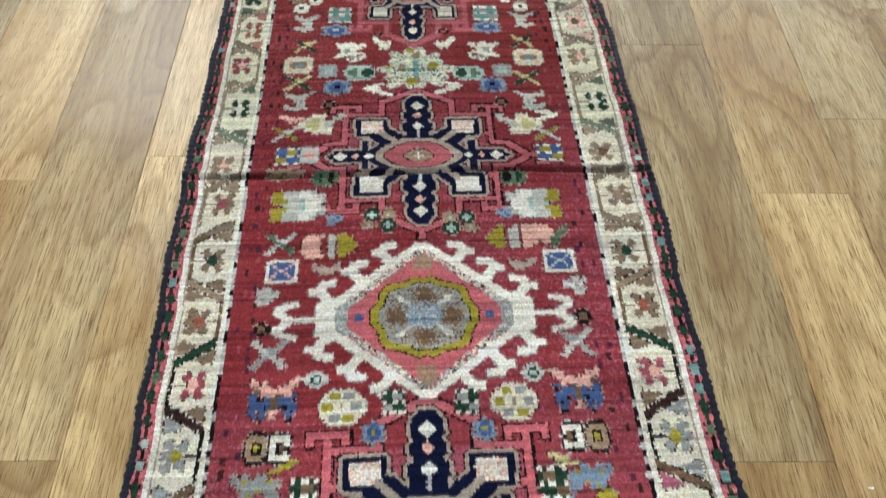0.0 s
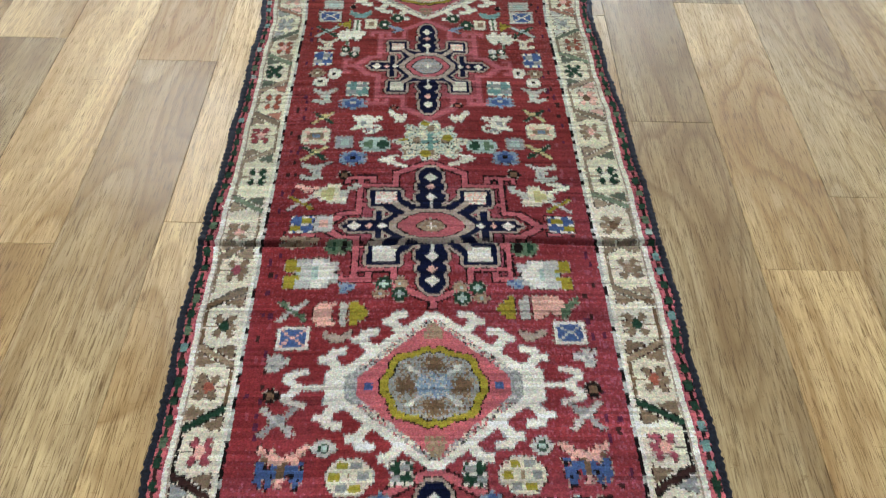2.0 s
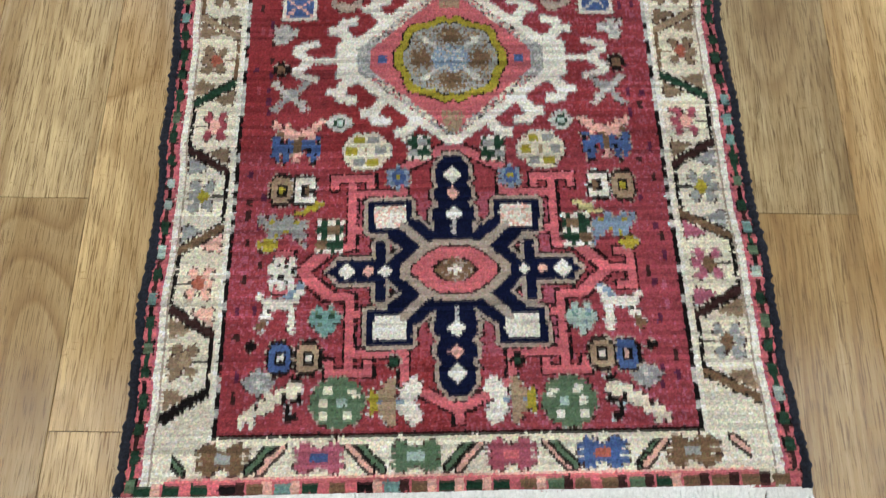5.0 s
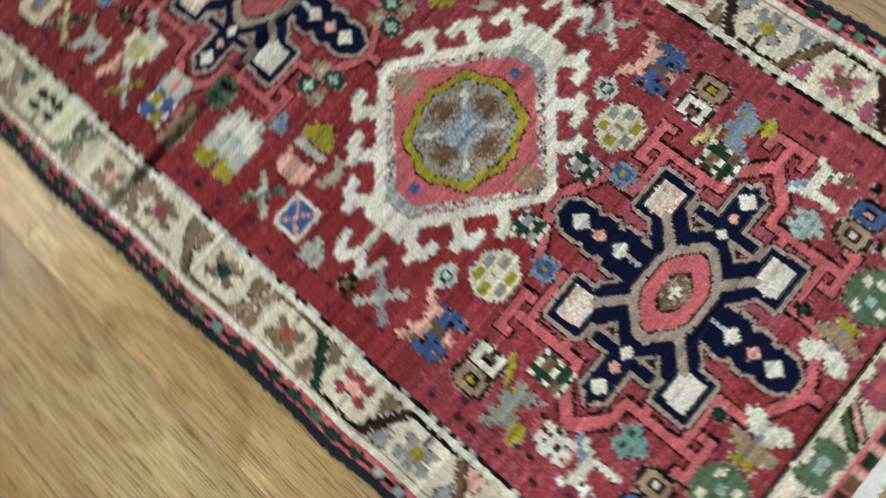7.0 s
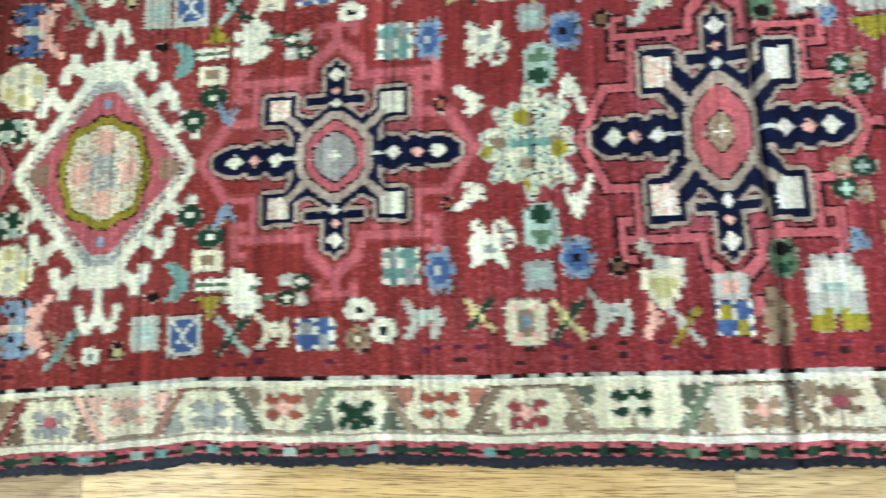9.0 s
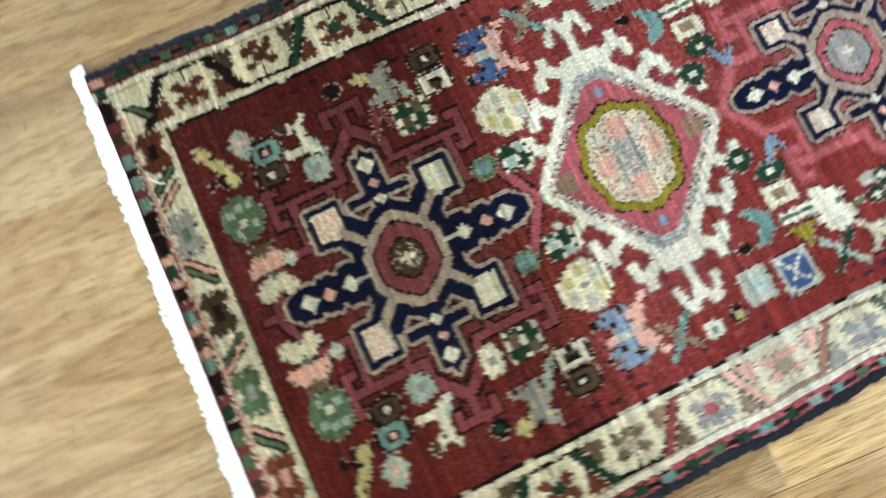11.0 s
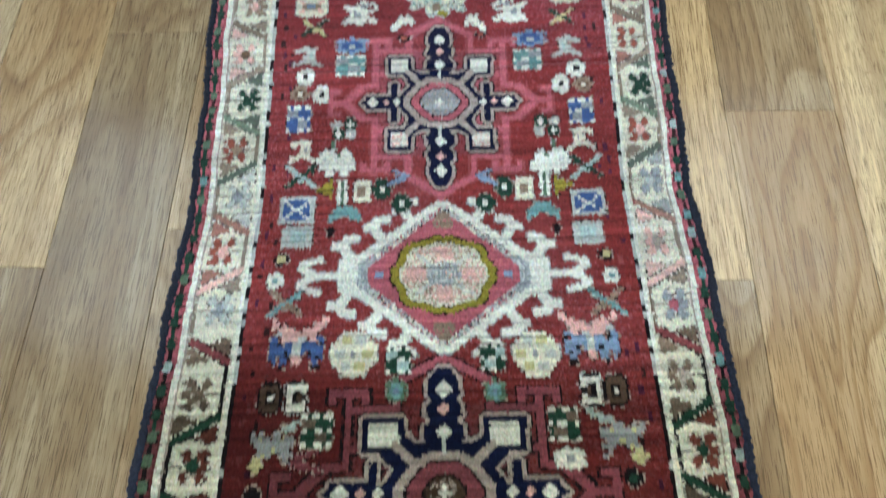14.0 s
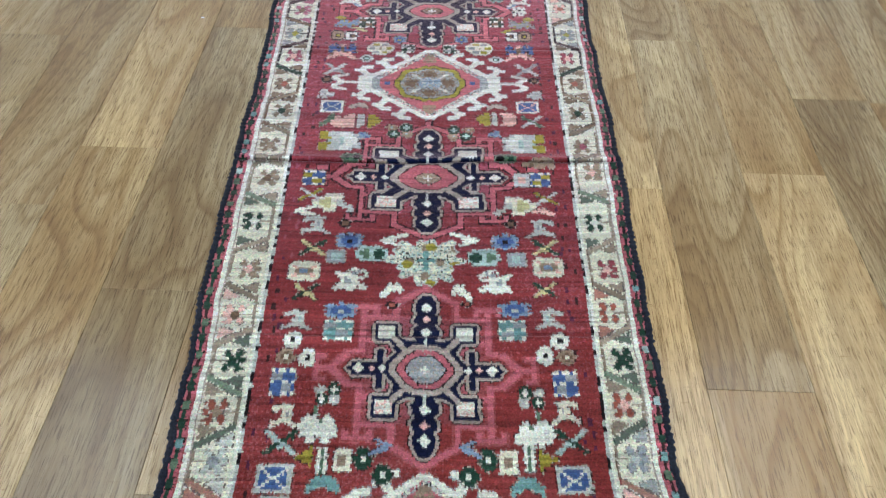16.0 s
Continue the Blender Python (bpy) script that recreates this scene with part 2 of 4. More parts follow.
DYES = {"R": (0.240, 0.032, 0.035), "K": (0.012, 0.009, 0.009), "N": (0.006, 0.009, 0.034), "P": (0.50, 0.135, 0.150), "W": (0.82, 0.79, 0.69),
        "C": (0.77, 0.72, 0.57), "S": (0.76, 0.46, 0.37), "A": (0.33, 0.34, 0.33), "a": (0.54, 0.54, 0.50), "O": (0.17, 0.105, 0.058),
        "o": (0.33, 0.24, 0.155), "Y": (0.34, 0.29, 0.030), "y": (0.56, 0.52, 0.24), "B": (0.075, 0.130, 0.300), "b": (0.235, 0.320, 0.430),
        "G": (0.022, 0.060, 0.034), "g": (0.12, 0.19, 0.11), "T": (0.19, 0.34, 0.31), "t": (0.42, 0.53, 0.47), "D": (0.045, 0.020, 0.018),
        "E": (0.42, 0.35, 0.28), "M": (0.31, 0.064, 0.080), "r": (0.36, 0.105, 0.065), "Q": (0.235, 0.165, 0.105), "V": (0.095, 0.022, 0.052)}
LETTERS = list(DYES)
dye = np.zeros((NV, NU), int)
owner = np.zeros((NV, NU), int)
OWNERS = []


def owned(name, label="", under="field"):
    OWNERS.append((name, label, under))
    return len(OWNERS) - 1


def narrow(v):
    """How much wider or narrower the weave runs along its length."""
    return np.interp(v, (0, 0.4, 0.8, 1.2, 1.5, 1.8, 2.2), (1.03, 1.012, 1.0, 0.985, 0.958, 0.992, 1.04))


def fill(mask, letter, own=None):
    dye[mask] = LETTERS.index(letter)
    if own is not None:
        owner[mask] = own


def polygon(points, within=None):
    """Knots inside a closed outline."""
    inside = np.zeros(UU.shape, bool)
    for (xa, ya), (xb, yb) in zip(points, points[1:] + points[:1]):
        if ya != yb:
            inside ^= ((VV > ya) != (VV > yb)) & (UU < (xb - xa) * (VV - ya) / (yb - ya) + xa)
    return inside


def stroke(points, width):
    """Knots within half a width of a line of points."""
    near = np.zeros(UU.shape, bool)
    for (xa, ya), (xb, yb) in zip(points, points[1:]):
        lo, hi = int((min(ya, yb) - width - V0) / KNOT) - 2, int((max(ya, yb) + width - V0) / KNOT) + 3
        lo, hi = max(lo, 0), min(hi, NV)
        u, v = UU[lo:hi], VV[lo:hi]
        d2 = (xb - xa) ** 2 + (yb - ya) ** 2 + 1e-12
        s = np.clip(((u - xa) * (xb - xa) + (v - ya) * (yb - ya)) / d2, 0, 1)
        near[lo:hi] |= np.maximum(abs(u - xa - s * (xb - xa)), abs(v - ya - s * (yb - ya))) <= width / 2
    return near


def grown(mask, n=1):
    for _ in range(n):
        m = mask.copy()
        m[1:] |= mask[:-1]
        m[:-1] |= mask[1:]
        m[:, 1:] |= mask[:, :-1]
        m[:, :-1] |= mask[:, 1:]
        mask = m
    return mask


# ---------------------------------------------------------------- knot charts, as a weaver reads them
CHARTS = {
    "ring": "..000000../.01111110./0111111110/0110000110/0110220110/0110220110/0110000110/0111111110/.01111110./..000000..",
    "open_ring": ".0000000../0111111110/011111111./0110002110/.11002200../.11002200../0110002110/011111111./0111111110/.0000000..",
    "check": "2112212/1113331/1113331/2112212/3331111/3331111/2122122",
    "flower": "...1111111.../..122213331../.11222133311./1111111111111/1222114113331/1222114113331/1111111111111/.11333122211./..133312221../...1111111...",
    "rosette": "....1111..../..11111111../.1122111111./.1122111221./111111111221/112211331111/112211331111/111111111111/.1221112211./.1221112211./..11111111../....1111....",
    "butterfly": "....22...11./...222..1111/3.2222.11111/332222.1111./3342224411../332222.1111./3.2222.11111/...222..1111/....22...11.",
    "saw": "..........22/.........111/.......11111/.....1110112/....11112.22/..10111..2../.1111....2../111......22./1.1.........",
    "starlet": "....1..../..21112../.1112111./111232111/.1112111./..21112../....1....",
    "heart": "..11..11../.12111121./1133113311/1111111111/.11211111./..111111../....11....",
    "deer": "..........33/........3311/11.....3311./.1111111111./..11111111../..10....11../.111....11../.22.....11../222.....11../.2......11..",
    "bird": "...........33/.........333./.......333.../1.1..11....../1121111211.../.111111111.../..1112111..../..121..111.../.22.....1..../2222.....1.../.22..........",
    "parrot": "2............22/22.2.......222/..2222..22222./.33222222222../11.222233.2211/110.11331111.0/11111133111111/111101331.0111/11.11.22..1101/.1.11.22...11./...0.......00.",
    "cross": "11......22/.11....22./..112222../...1122.../...2211.../..22..113./.22....11./22......11",
    "casket": "3333333333/3211111123/3121111213/3112112113/3111221113/3112112113/3121111213/3211111123/3333333333",
    "flag": "1.111.../11111211/.1121111/112111../.1111...",
    "dot": ".00./0110/0110/.00.",
    "jug": ".11111.22.33.../11111..22.3333./11111..22.33333/11111..22.33333/11111..22.3333./.11111.22.33...",
    "fish": "...3..2.111111...4/..33.22.1111111.44/.333.22.111111144./3333.22.11111144../.333.22.111.1144../..33.22.11....4...",
    "twin": "..111...22../.11311.2222./.13331.2322./.11311.2222./..111..111../.222..11311./22322.13331./.222..11311./.......111..",
    "cart": "33111221../3311122211/3331142221/..4114222./3331142221/3311122211/33111221..",
    "oval": "..1111111111../.1112211133311/11222211333331/11222211333331/.1112211133311/..1111111111..",
    "star": "....11..../.11122111./1112222111/.12233221./1122332211/.12222221./1112222111/.11.11.11./....11....",
    "pot": ".111111111./11111111111/12211111221/11233333211/11334443311/11334443311/11233333211/12211111221/11111111111/.111111111.",
    "daisy": ".1111./111111/112211/112211/111111/.1111.",
    "vase": "...11..11../.1111111111/11111111111/1121111111./.111113111./..111..11../....3....../....3......",
    "wedge": "1..../111../11111/111../1....",
    "bar": "121/121/121/121",
    "patch": "1111/1221/1221/1111",
    "bud": "..1111../.112211./11233211/11233211/.112211./..1111..",
    "boat": "1.......1/111...111/111111111/.1111111./..11111..",
    "boot": "11....../111...../.1111.11/..111111/...1111./...1.1..",
    "bloom": "....1111....33/..112211..333./11222211333.../1122221133..../..11221111..../....111111....",
    "snake": "11....../.11111../...11111/.....111/...1111./.111....",
    "comb": ".111.11/1101011/1111110/.100111/1111011/1.11.11",
    "leaf": ".11...11./1111.1111/111111111/.1122211./111222111/.1122211./111111111/1111.1111/.11...11.",
    "border_flower": "...11....111./..1111..11111/..1111..1111./...11122111../.....22221111/....22222.111/.....22221111/...11122111../..1111..1111./..1111..11111/...11....111.",
}


def beast(*rows):
    """A figure drawn standing, turned so that its feet point to the rug's edge."""
    return "/".join("".join(rows[len(rows) - 1 - i][j] for i in range(len(rows))) for j in range(len(rows[0])))


CHARTS["goat"] = beast("1...........", "11..........", ".11.......1.", ".1111111111.", "..111222111.", "..1111111111", "..11.11..111", ".111.....11.", ".11.....111.", "111.....11..")
CHARTS["lion"] = beast(".11....111..", ".111..1..11.", "..111.1..22.", ".1111111.211", "1111111122.1", "111122111.1.", ".11122211...", ".11111111...", ".111...111..", "11......11..")
CHARTS["wing"] = beast("........11", ".......111", "1.....111.", "11.1.111..", ".11.1111..", "..11111...", "..1111....", "...11.....")


def chart(name, u, v, wide, tall, *letters, flip=False, turn=False, name_as=None, label="", under="field", keep=True):
    """Knots one chart into the weave, centred at u, v; digits stand for the letters given, 0 for near black."""
    rows = CHARTS[name].split("/")
    size = max(map(len, rows))
    u = u / narrow(v)
    i = np.floor((UU - u) / wide * size + size / 2).astype(int)
    j = np.floor((v - VV) / tall * len(rows) + len(rows) / 2).astype(int)
    if flip:
        i = size - 1 - i
    if turn:
        j = len(rows) - 1 - j
    table = np.full((len(rows), size), -1)
    for a, row in enumerate(rows):
        for b, c in enumerate(row):
            if c != ".":
                table[a, b] = LETTERS.index("K") if c == "0" else LETTERS.index(letters[int(c) - 1])
    inside = (i >= 0) & (i < size) & (j >= 0) & (j < len(rows))
    got = np.full(UU.shape, -1)
    got[inside] = table[j[inside], i[inside]]
    hit = got >= 0
    # uneven hand: some knots at a motif's rim go astray
    hit &= ~((rng.random(UU.shape) < 0.06) & ~(np.roll(hit, 1, 0) & np.roll(hit, -1, 0) & np.roll(hit, 1, 1) & np.roll(hit, -1, 1)))
    # a frayed outline, here pale and there dark
    rim = grown(hit) & ~hit & (rng.random(UU.shape) < 0.62)
    dye[rim] = np.where(rng.random(UU.shape) < 0.52, LETTERS.index("E" if letters[0] not in "CW" else "a"), LETTERS.index("D"))[rim]
    if keep:
        owner[hit] = owned(name_as or name + "_motif", label, under)
    dye[hit] = got[hit]


def pair(name, left, right, wide, tall, *letters, other=None, turn=False, flip=False, **more):
    """The same chart on both sides of the rug's middle, mirrored; left and right are (u, v)."""
    chart(name, *left, wide, tall, *letters, flip=flip, turn=turn, **more)
    chart(name, *right, wide, tall, *(other or letters), flip=not flip, turn=turn, **more)


# ground of the weave, then its frames
BACK_A = owned("field", "deep madder-red wool field", "")
BORDER = owned("main_border", "ivory border with a zigzag of leaves and flowers", "")
GUARD = owned("guard_stripe", "narrow pink guard stripe with green dashes", "")
LINES = owned("border_line", "thin ivory and black line beside the border", "")
fill(UU < 9, "R", BACK_A)
# abrash: bands of rose and of deeper red across the field
band = 0.5 + 0.5 * np.sin(VV * 9.0 + 1.2 * np.sin(VV * 3.1) + 2.0 * np.sin(UU * 4))
fill((rng.random(UU.shape) < 0.25 * band) & (UU < 9), "M")
# short dark dashes down both sides of the field
for s in (-1, 1):
    for row in np.arange(0.08, 2.12, 0.021):
        for lane in (0.240, 0.256):
            u, v = s * (lane + rng.uniform(-0.004, 0.004)), row + rng.uniform(-0.007, 0.007)
            if rng.random() < 0.52:
                fill((abs(UU - u) < 0.0028) & (abs(VV - v) < rng.uniform(0.004, 0.0075)), rng.choice(["V", "V", "D", "M"]))

out = np.maximum(abs(UU) - FIELD, np.maximum(END_A - VV, VV - END_B))
side = abs(UU) - FIELD > np.maximum(END_A - VV, VV - END_B)
for low, high, letter, own in ((0, 0.004, "K", LINES), (0.004, 0.010, "W", LINES), (0.010, 0.013, "K", LINES), (0.013, 0.066, "C", BORDER),
                               (0.066, 0.069, "E", LINES), (0.069, 0.076, "W", LINES), (0.076, 0.2, "P", GUARD)):
    if own == LINES and low == 0.0:
        m = (out >= low) & (out < high) & (np.repeat(rng.random((NV // 4 + 1, 1)), 4, 0)[:NV] < np.where((VV < 0.45) | (VV > 1.75), 0.75, 0.35))
        fill(m, "K", LINES)
        fill((out >= low) & (out < high) & ~m, "a", LINES)
    elif letter == "K":
        fill((out >= low) & (out < high), "C", own)
    else:
        fill((out >= low) & (out < high), letter, own)
# the ends: the border is narrower there
ends = (VV < END_A) | (VV > END_B)
for low, high, letter, own in ((0.004, 0.010, "C", LINES), (0.010, 0.046, "C", BORDER), (0.046, 0.050, "S", LINES), (0.050, 0.09, "P", GUARD)):
    fill(ends & ~side & (out >= low) & (out < high) & (abs(UU) < FIELD + 0.066), letter, own)
greenish = (out > 0.012) & (out < 0.066) & (rng.random(UU.shape) < 0.3 * (np.sin(VV * 21) > 0.2))
fill(greenish, "W")
fill((out > 0.0765) & (out < 0.0795) & (rng.random(UU.shape) < 0.5), "M")


def guard_dashes():
    for s in (-1, 1):
        u, v = s * (FIELD + 0.0865), 0.0
        while v < 2.19:
            tall = rng.uniform(0.013, 0.017)
            kind = rng.choice(["G", "G", "g", "g", "G", "G", "T", "t"])
            fill((abs(UU - u) < 0.0022) & (abs(VV - v - 0.015) < 0.010), rng.choice(["G", "K", "D"]))
            fill((abs(UU - u) < 0.0072) & (abs(VV - v) < tall / 2 + 0.002) & (rng.random(UU.shape) < 0.5), "K")
            fill((abs(UU - u) < 0.0050) & (abs(VV - v) < tall / 2), kind)
            v += rng.uniform(0.029, 0.034)
    for v in (-0.005, 2.199):
        for u in np.arange(-0.345, 0.35, 0.03):
            fill((abs(VV - v) < 0.006) & (abs(UU - u) < 0.008), rng.choice(["G", "g", "O", "T", "K"]))
            fill((abs(VV - v) < 0.008) & (abs(UU - u - 0.014) < 0.004), rng.choice(["S", "P", "D"]))


guard_dashes()


def border_side(s, stations, vines):
    """Flowers along one long border: a thin vine that runs down one edge, crosses by a slanting bar and runs down the other, with a leaf in each corner."""
    inner, outer = FIELD + 0.0145, FIELD + 0.0645
    within = (out > 0.0125) & (out < 0.0665)
    edges = [inner if v == "i" else outer for v in vines]
    bars = [stations[0][0] - 0.052] + [(a[0] + b[0]) / 2 for a, b in zip(stations, stations[1:])] + [stations[-1][0] + 0.047]
    lean = 0.016
    for n, (v, petals, heart, dark) in enumerate(stations):
        vine, far = edges[n], inner + outer - edges[n]
        back = 1 if far > vine else -1
        low, high = bars[n] + lean, bars[n + 1] - lean
        # the vine and the stem
        line = "K" if v < 0.50 or v > 1.72 else ("O" if v < 0.80 else "Q")
        fill(stroke([(s * vine, low - 0.004), (s * vine, high + 0.004)], 0.0040) & within & (rng.random(UU.shape) < 0.9), line)
        fill(stroke([(s * vine, v), (s * (vine + back * 0.016), v)], 0.0030) & within, line)
        # leaves in the two acute corners
        for tip, way in ((bars[n] - lean, 1), (bars[n + 1] + lean, -1)):
            shape = polygon([(s * far, tip + way * 0.010), (s * far, tip + way * 0.034), (s * (far - back * 0.010), tip + way * 0.033), (s * (far - back * 0.026), tip + way * 0.027)]) & within
            fill(grown(shape) & ~shape & within & (rng.random(UU.shape) < 0.5), "D" if n % 4 else "o")
            fill(shape, petals if n % 3 else "Q")
        chart("border_flower", s * (vine + back * 0.0275) * narrow(v), v, 0.038, 0.043, petals, heart, flip=s * back < 0, name_as="border_flower", under="main_border")
    for n, v in enumerate(bars):
        dark = stations[min(n, len(stations) - 1)][3]
        start = edges[n - 1] if n else inner + outer - edges[0]
        end = inner + outer - start
        line = [(s * start, v - lean), (s * end, v + lean)]
        fill(stroke(line, 0.0130) & within & (rng.random(UU.shape) < np.where((VV > 0.8) & (VV < 1.72), 0.5, 0.68)), "K" if dark not in "oSM" else "D")
        fill(stroke(line, 0.0080) & within, dark)


LEFT = [(0.142, "Q", "o", "K"), (0.240, "S", "r", "D"), (0.358, "A", "Y", "O"), (0.459, "M", "S", "D"), (0.561, "Q", "r", "G"), (0.670, "Q", "G", "o"),
        (0.782, "Q", "M", "O"), (0.865, "o", "S", "O"), (1.003, "G", "W", "g"), (1.120, "M", "S", "o"), (1.218, "r", "C", "O"), (1.315, "G", "G", "o"),
        (1.400, "r", "S", "g"), (1.490, "A", "a", "G"), (1.590, "S", "E", "M"), (1.687, "A", "P", "S"), (1.787, "o", "E", "M"), (1.884, "r", "G", "G"),
        (1.976, "r", "O", "G"), (2.089, "r", "G", "D")]
RIGHT = [(0.156, "A", "O", "O"), (0.256, "M", "O", "D"), (0.363, "A", "Y", "O"), (0.460, "M", "S", "D"), (0.570, "Q", "r", "G"), (0.670, "Q", "G", "o"),
         (0.785, "Q", "o", "O"), (0.885, "o", "O", "O"), (1.008, "G", "W", "g"), (1.130, "o", "S", "o"), (1.232, "S", "O", "O"), (1.325, "G", "G", "o"),
         (1.418, "r", "o", "g"), (1.500, "a", "A", "G"), (1.590, "r", "S", "M"), (1.680, "a", "A", "S"), (1.800, "o", "o", "M"), (1.891, "r", "G", "G"),
         (1.994, "r", "O", "G"), (2.094, "r", "r", "D")]
border_side(-1, LEFT, "ioioiooioioioioioioi")
border_side(1, RIGHT, "ioioioioioioioioioio")


def border_end(v, plan):
    for n, (u, petals, heart) in enumerate(plan):
        chart("leaf", u, v, 0.056, 0.034, petals, heart, name_as="border_flower", under="main_border")
        for k in (-1, 1):
            a = u + k * 0.048
            fill(stroke([(a - 0.013, v - k * 0.015 * (-1) ** n), (a + 0.013, v + k * 0.015 * (-1) ** n)], 0.009) & ends & (out > 0.011) & (out < 0.046), "K")
            fill(stroke([(a - 0.013, v - k * 0.015 * (-1) ** n), (a + 0.013, v + k * 0.015 * (-1) ** n)], 0.004) & ends & (out > 0.011) & (out < 0.046), "S" if n % 2 else "g")


border_end(2.166, [(0.263, "r", "D"), (0.145, "A", "g"), (0.038, "O", "D"), (-0.067, "g", "A"), (-0.175, "r", "S"), (-0.275, "G", "g")])
border_end(0.028, [(-0.270, "O", "A"), (-0.160, "M", "B"), (-0.050, "g", "t"), (0.060, "M", "P"), (0.165, "B", "r"), (0.268, "O", "A")])


# ---------------------------------------------------------------- medallions
def star_medallion(u, v, across, along, field="P", eye="O", lozenge=0.40, pink="P", squat=0.62, core=0.175, square=1.0, stout=0.0, thin=0.0):
    """An eight-armed navy star: hexagon heart, beaded arms, ivory squares on slanting stems, and a hooked pink frame."""
    me = owned("star_medallion", "navy star medallion with pink heart, ivory beads and hooked pink frame")
    u = u / narrow(v)

    def at(points):
        return [(u + x * across, v + y * along) for x, y in points]

    def both(points):
        return [at([(sx * x, sy * y) for x, y in points]) for sx in (1, -1) for sy in (1, -1)]

    unit = (across + along) / 2
    # rose ground inside the frame
    for q in (polygon(at([(-0.93, -0.84), (0.93, -0.84), (0.93, 0.8), (-0.93, 0.8)])),):
        fill(q & (rng.random(UU.shape) < 0.75), "M", me)
    frame_lines = []
    for line in both([(0.93, 0.98), (0.93, 0.26), (1.12, 0.24), (1.34, 0.03)]) + both([(0.93, 0.80), (0.46, 0.80), (0.46, 1.08), (0.06, 1.30)]) \
            + both([(0.46, 0.80), (0.42, 0.42), (0.34, 0.40)]) + both([(0.93, 0.42), (0.60, 0.40), (0.56, 0.26)]) \
            + both([(0.76, 0.98), (1.10, 0.98), (1.10, 0.90)]) + both([(0.76, 0.98), (0.76, 0.90)]):
        frame_lines.append(line)
    for s in (1, -1):
        frame_lines.append(at([(s * 1.34, 0), (s * 1.58, 0), (s * 1.58, 0.17), (s * 1.48, 0.17)]))
        frame_lines.append(at([(s * 1.58, 0), (s * 1.58, -0.17), (s * 1.48, -0.17)]))
        frame_lines.append(at([(0, s * 1.28), (0, s * 1.42)]))
    for line in frame_lines:
        fill(stroke(line, 0.125 * unit) & ((rng.random(UU.shape) < 0.8)), "K" if field == "P" else "M", me)
    for line in frame_lines:
        fill(stroke(line, 0.075 * unit), pink, me)
    # the dark star with a pale rim
    navy = np.zeros(UU.shape, bool)
    for s in (1, -1):
        navy |= stroke(at([(0, 0), (0, s * 0.5)]), (0.22 + 1.6 * stout) * unit) | polygon(at([(-0.11, s * 0.40), (0.11, s * 0.40), (0.20, s * 0.52), (-0.20, s * 0.52)]))
        navy |= polygon(at([(-0.20, s * 0.50), (0.20, s * 0.50), (0.14, s * 1.22), (-0.14, s * 1.22)]))
        for k in (-1, 1):
            for y in (0.69, 0.90):
                navy &= ~polygon(at([(k * 0.22, s * (y - 0.07)), (k * 0.135, s * (y - 0.02)), (k * 0.135, s * (y + 0.02)), (k * 0.22, s * (y + 0.07))]))
            navy &= ~polygon(at([(k * 0.21, s * 1.02), (k * 0.06, s * 1.23), (k * 0.21, s * 1.25)]))
        navy |= stroke(at([(0, 0), (s * 0.70, 0)]), 0.15 * unit) | stroke(at([(s * 0.74, 0), (s * 0.96, 0)]), 0.22 * unit)
        navy |= polygon(at([(s * 0.95, -0.12), (s * 0.95, 0.12), (s * 1.16, 0)])) | stroke(at([(s * 0.67, -0.26), (s * 0.67, 0.26)]), 0.085 * unit)
    for arm in both([(0.14, 0.36), (0.36, 0.10), (0.60 - 0.08 * thin, 0.34 + 0.06 * thin), (0.62, 0.42), (0.44, 0.56), (0.33 + 0.05 * thin, 0.52 - 0.04 * thin)]):
        navy |= polygon(arm)
    # the ivory squares lean outwards, each in a narrow dark frame
    def square_at(half_x, half_y):
        return both([(0.575 - half_x, 0.555 - half_y * 0.75), (0.575 - half_x * 0.45, 0.555 - half_y), (0.575 + half_x, 0.555 - half_y), (0.575 + half_x * 1.06, 0.555 + half_y), (0.575 - half_x * 0.95, 0.555 + half_y)])

    for box in square_at(0.205 * square, 0.175 * square):
        navy |= polygon(box)
    body = lozenge + 0.17 + 0.6 * stout
    navy |= polygon(at([(-body, 0.06), (-0.52 * body, squat * body), (0.52 * body, squat * body), (body, 0.06), (body, -0.06), (0.52 * body, -squat * body), (-0.52 * body, -squat * body), (-body, -0.06)]))
    rim = grown(navy, 2)
    fill(rim & ~navy, "E", me)
    fill(grown(rim) & ~rim & (rng.random(UU.shape) < 0.75), "K", me)
    fill(navy, "N", me)
    for box in square_at(0.145 * square, 0.122 * square):
        fill(polygon(box), "W", me)
        fill(polygon(box) & (rng.random(UU.shape) < 0.35) & (VV > v), "S", me)
    for line in both([(0.25, 0.24), (0.47, 0.46)]):
        fill(stroke(line, 0.060 * unit), "E", me)
    big, small = lozenge + 0.10, lozenge
    for r, letter in ((big, "E"), (small, "K"), (small - 0.025, pink), (core + 0.025, "K"), (core, eye)):
        fill(polygon(at([(-r, 0.10 * r), (-0.66 * r, 0.72 * squat * r), (-0.34 * r, squat * r), (0.34 * r, squat * r), (0.66 * r, 0.72 * squat * r), (r, 0.10 * r), (r, -0.10 * r), (0.66 * r, -0.72 * squat * r), (0.34 * r, -squat * r), (-0.34 * r, -squat * r), (-0.66 * r, -0.72 * squat * r), (-r, -0.10 * r)])), letter, me)
    fill(abs(UU - u) / across + abs(VV - v) / along < core * (rng.random(UU.shape) < 0.25), "E", me)
    fill(stroke(at([(-0.05, 0), (0.05, 0)]), 0.03 * unit) | stroke(at([(0, -0.05), (0, 0.05)]), 0.03 * unit), "W", me)
